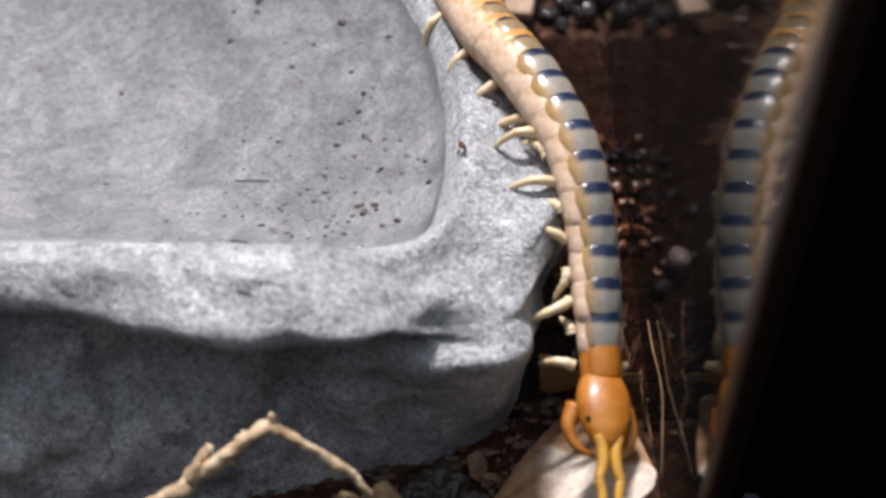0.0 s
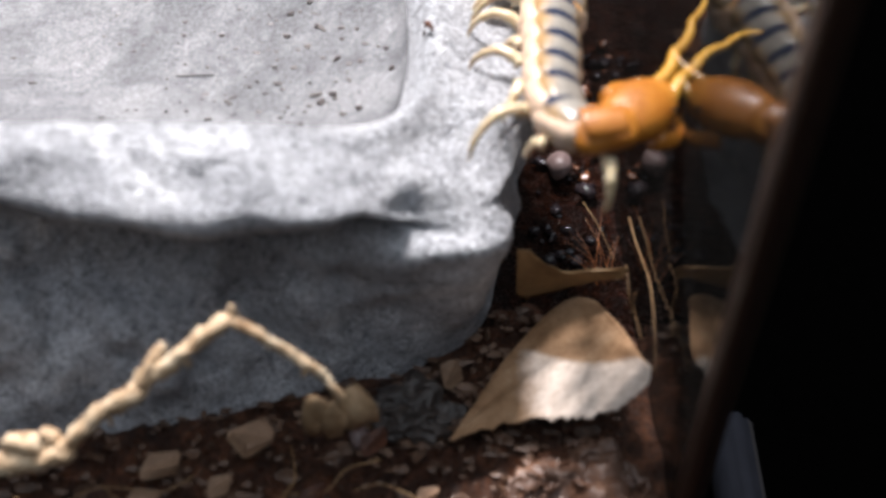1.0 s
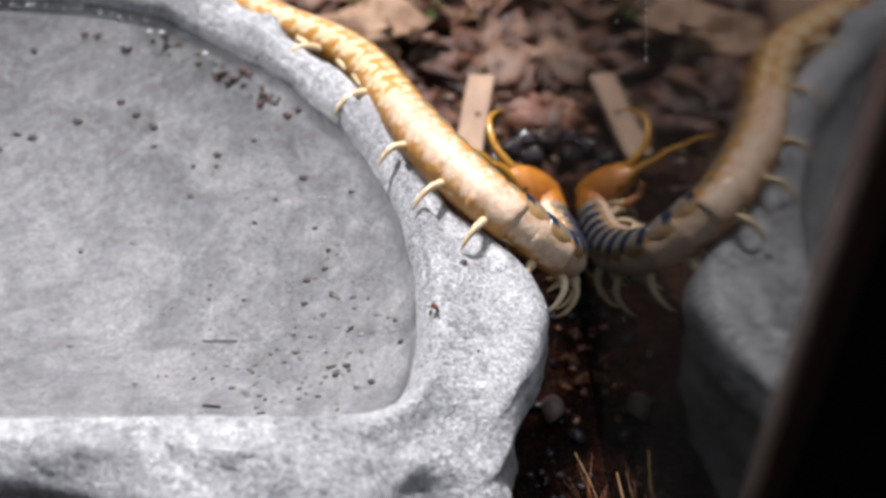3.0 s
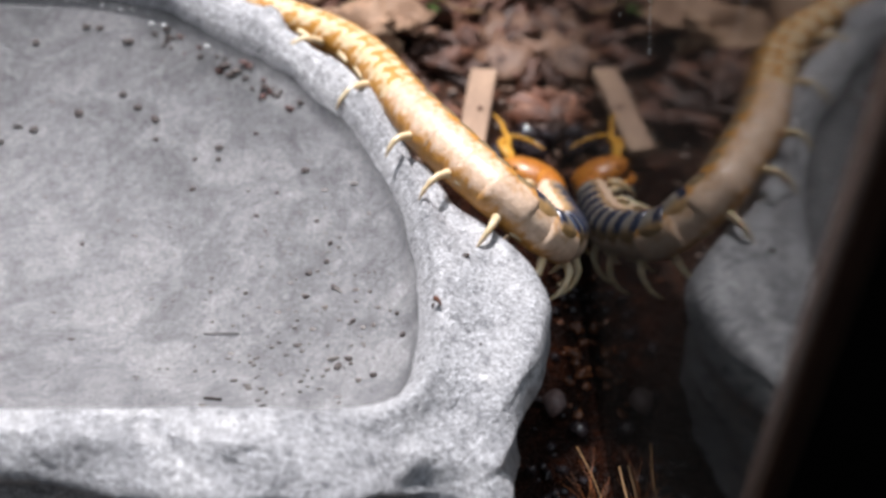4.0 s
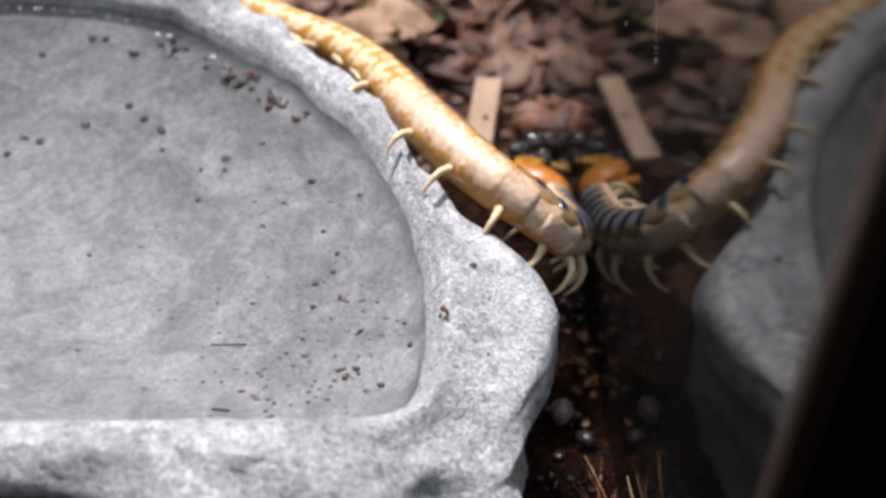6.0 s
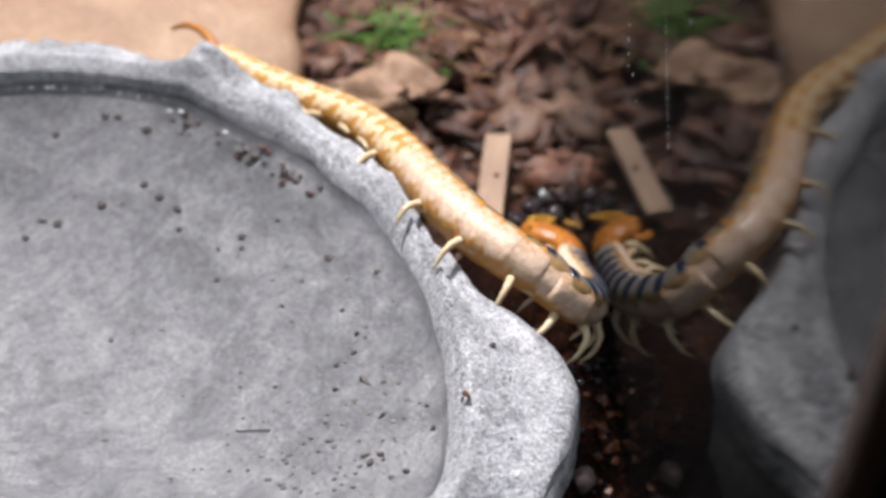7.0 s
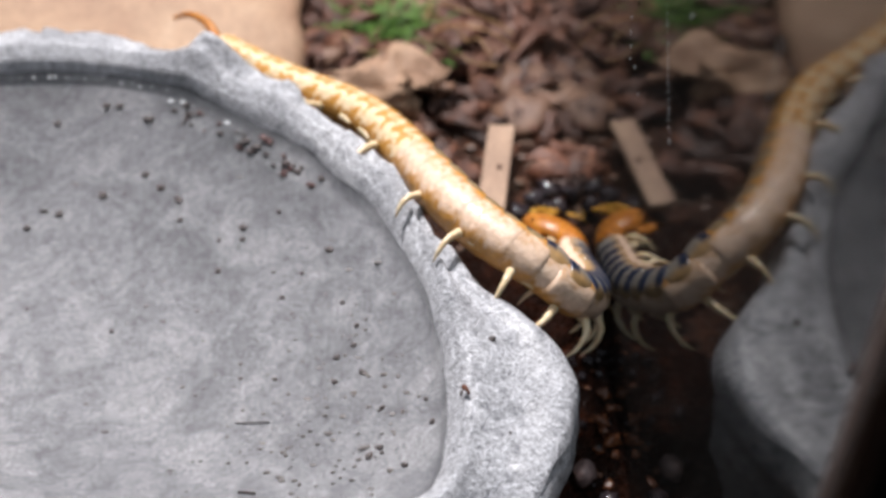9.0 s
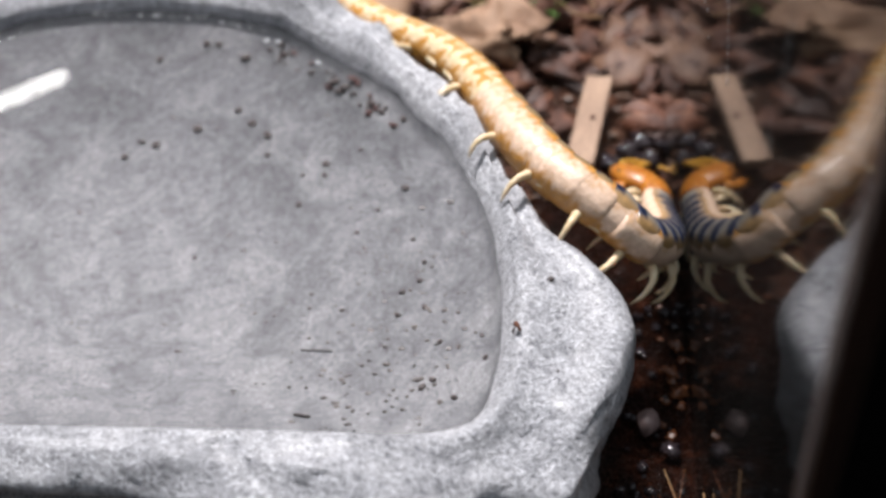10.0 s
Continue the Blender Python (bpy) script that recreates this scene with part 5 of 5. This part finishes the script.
def build_drips():
    """Dried water marks on the inside of the glass."""
    mark = mat_plain("chalky_water_mark", (0.42, 0.44, 0.45), 0.5)
    rng = random.Random(23)
    for y0, z0, y1, z1, w in ((0.1842, 0.0715, 0.1938, 0.0850, 0.00016), (0.1838, 0.0712, 0.1950, 0.0868, 0.00009), (0.2044, 0.0638, 0.2140, 0.0690, 0.00020), (0.2120, 0.0650, 0.2149, 0.0735, 0.00026), (0.1828, 0.0930, 0.1833, 0.0938, 0.00020), (0.1530, 0.0868, 0.1540, 0.0885, 0.00014), (0.1510, 0.098, 0.1512, 0.112, 0.00010)):
        parts = []
        z = z0
        while z < z1:
            r = w * rng.uniform(0.4, 1.3)
            v, f = lump_data((0.00008, r * 2, r * rng.uniform(2, 5)), rng.uniform(0, 50), 0.3, 1)
            y = y0 + (y1 - y0) * (z - z0) / (z1 - z0) + rng.uniform(-1, 1) * w
            parts.append(([Vector(p) + Vector((glass_x(y) - 0.0001, y, z)) for p in v], f))
            z += r * rng.uniform(3, 11)
        v, f = merge(parts)
        tagged(new("water_mark", mesh_of("water_mark", v, f, [mark])), "pale dried drip mark on the glass", "water mark", "drip marks")


def build_led_tube():
    """The thin lit tube at the back of the lid, seen mirrored in the water."""
    tube = tagged(new("led_tube"), "thin glowing white light tube across the terrarium corner", "light tube")
    a, b = Vector((-0.1830, 0.4462, 0.200)), Vector((-0.2900, 0.3524, 0.200))
    glow, nodes, links, shader = material("lit_tube")
    shader.inputs["Emission Color"].default_value = (1.0, 0.98, 0.95, 1)
    shader.inputs["Emission Strength"].default_value = 40
    v, f = tube_data(spline([a, a.lerp(b, 0.5), b], 4), [0.0022] * 9, 10)
    child("diffuser", mesh_of("diffuser", v, f, [glow]), tube, "white glowing diffuser")
    for p, q in ((a, a - (b - a).normalized() * 0.008), (b, b + (b - a).normalized() * 0.008)):
        v, f = tube_data([p, (p + q) / 2, q], [0.0028] * 3, 10)
        child("end_cap", mesh_of("end_cap", v, f, [BLACK]), tube, "black end cap")
    v, f = tube_data([(-0.24, 0.39, 0.2025), (-0.24, 0.40, 0.27), (-0.24, 0.40, 0.3395)], [0.001] * 3, 8)
    child("hanger", mesh_of("hanger", v, f, [BLACK]), tube, "black hanging wire")


def basin_z(x, y):
    """Height of the basin's floor under a point."""
    half = np.array(INNER)
    ang = math.atan2(y - DISH_C[1], abs(x - DISH_C[0]))
    a = np.arctan2(half[:, 1] - DISH_C[1], half[:, 0] - DISH_C[0])
    r = np.hypot(half[:, 0] - DISH_C[0], half[:, 1] - DISH_C[1])
    s = math.hypot(x - DISH_C[0], y - DISH_C[1]) / np.interp(ang, a, r)
    return bowl_z(s), s


def build_specks():
    rng = random.Random(31)
    # the plainly visible crumbs
    big = ((-0.0418, 0.2484, 1.2), (-0.0391, 0.2481, 1.2), (-0.0512, 0.2454, 1.3), (-0.0331, 0.2447, 1.7), (-0.0326, 0.2332, 1.3), (-0.0294, 0.2299, 1.3), (-0.0256, 0.2268, 1.4), (-0.0406, 0.23, 1.5), (-0.0486, 0.2267, 1.2), (-0.0543, 0.2239, 1.1), (-0.025, 0.2223, 0.9), (-0.0127, 0.2182, 1.3), (-0.0169, 0.2165, 0.7), (-0.0126, 0.2157, 0.8), (0.0038, 0.2092, 1.2), (-0.0166, 0.21, 0.9), (-0.001, 0.2056, 0.6), (-0.0043, 0.2014, 0.7), (0.0065, 0.1973, 0.7), (0.0091, 0.1917, 0.8), (-0.0348, 0.1997, 0.7), (-0.006, 0.2197, 0.7), (0.0088, 0.1878, 0.8), (0.006, 0.1861, 0.9), (0.0104, 0.1818, 0.9), (0.0059, 0.1811, 0.8), (0.0138, 0.1737, 0.7), (0.0217, 0.1685, 0.8), (0.0176, 0.1614, 0.8), (0.0137, 0.1659, 0.8), (0.012, 0.1647, 1.0), (0.0207, 0.1732, 0.6),
           (0.0267, 0.1692, 1.3), (0.0310, 0.1800, 1.0), (0.0330, 0.1618, 0.4), (0.0099, 0.2215, 0.9))
    for k, (x, y, s) in enumerate(big):
        z, rel = basin_z(x, y)
        z = 0.0352 if rel > 1 else z
        place_lump("soil_speck", (0.0014 * s, 0.0012 * s, 0.0006 * s), (x, y, z + 0.0002), SPECK, "dark brown crumb of soil in the water dish", "soil crumb", 90 + k, 0.3, (0, 0, 50 * k), "crumbs in the dish")
    # reddish crumbs caught under the back of the rim
    edge = spline([np.array(p[:2]) for p in INNER[12:16]], 8)
    for k in range(32):
        p = edge[rng.randrange(len(edge))]
        q = DISH_C + (p - DISH_C) * rng.uniform(0.90, 0.965)
        s = rng.uniform(0.6, 1.8)
        z, rel = basin_z(*q)
        place_lump("soil_speck", (0.0012 * s, 0.0009 * s, 0.0005 * s), (q[0], q[1], z + 0.0003), DARKRED if k % 3 == 0 else SPECK,
                   "red-brown crumb caught under the rim" if k % 3 == 0 else "dark crumb caught under the rim", "soil crumb", 140 + k, 0.6, (0, 0, 70 * k), "crumbs in the dish")
    v, f = tube_data(spline([(-0.0102, 0.1763, 0.0140), (-0.0073, 0.1758, 0.0151), (-0.0044, 0.1753, 0.0161)], 4), [0.00012] * 9, 5)
    tagged(new("straw_bit", mesh_of("straw_bit", v, f, [SPECK])), "thin dark straw bit in the dish", "straw")
    v, f = tube_data(spline([(-0.0078, 0.1605, 0.0195), (-0.0065, 0.1603, 0.0198), (-0.0051, 0.1600, 0.0200)], 4), [0.0002] * 9, 5)
    tagged(new("straw_bit", mesh_of("straw_bit", v, f, [SPECK])), "thin dark straw bit in the dish", "straw")
    parts = []
    for n in range(400):
        if n < 230:
            x, y = rng.gauss(0.006, 0.011), rng.gauss(0.178, 0.018)
        else:
            x, y = rng.uniform(-0.075, 0.022), rng.uniform(0.152, 0.25)
        z, rel = basin_z(x, y)
        if rel > 0.93:
            continue
        s = rng.uniform(0.0002, 0.0006) * (1 if rng.random() < 0.85 else 1.7)
        v, f = lump_data((s * rng.uniform(0.8, 2.6), s, s * 0.5), n * 0.61, 0.5, 1)
        parts.append(([Vector(p) + Vector((x, y, z + 0.0001)) for p in v], f))
    v, f = merge(parts)
    tagged(new("soil_specks", mesh_of("soil_specks", v, f, [FAINT], False)), "fine dark specks scattered over the dish floor", "soil specks", kind="stuff")


build_ground()
build_tank()
build_dish()
centipede, centipede_parts, feelers = build_centipede()
build_leaves()
build_twig()
build_litter()
build_fibres()
build_far()
build_specks()
build_led_tube()
build_bubbles()
build_drips()


def motions():
    for part_ob, rows in zip(centipede_parts, centipede_rows(centipede_parts)):
        walk(part_ob, rows)
    # the feelers: held forward, thrown wide at the turn, curled in at rest
    for n in (0, 3):
        s, left = feelers[n][0], feelers[n][0] < 0
        rest = (30, 10, 5) if not left else (-105, -38, -30)
        swing = ((0.0, -20, -42, -40, -10), (0.5, -12, -52, -62, -8), (0.8, -5, -30, -30, 4), (0.9, *((40, 10, 0) if left else (-60, -60, -55)), 24), (1.0, *((-6, -40, -40) if left else (-34, -30, -30)), 12), (1.5, -5, -35, -35, 10), (2.0, 5, -30, -25, 12), (2.5, 5, -20, -20, 10),
                 (3.0, *((5, 5, 10) if not left else (-25, -38, -30)), 10), (3.7, *((8, 25, 30) if not left else (-65, -38, -30)), 16), (4.5, *rest, 2), (7.5, *rest, 2), (10.0, *rest, 2))
        bow = math.degrees(BOW)
        end = (s * FEELER / BOW * (1 - math.cos(BOW)), FEELER / BOW * math.sin(BOW), 0)
        roots = [(t, pose(s * 0.0014, 0.0046, 0.0006, up, 0, -s * a)) for t, a, b, c, up in swing]
        mids = [(t, m @ pose(*end, 0, 0, -s * (bow + b))) for (t, m), (_, a, b, c, up) in zip(roots, swing)]
        ends = [(t, m @ pose(*end, 0, 0, -s * (bow + c))) for (t, m), (_, a, b, c, up) in zip(mids, swing)]
        for (_, ob), rows in zip(feelers[n:n + 3], (roots, mids, ends)):
            walk(ob, rows)


motions()
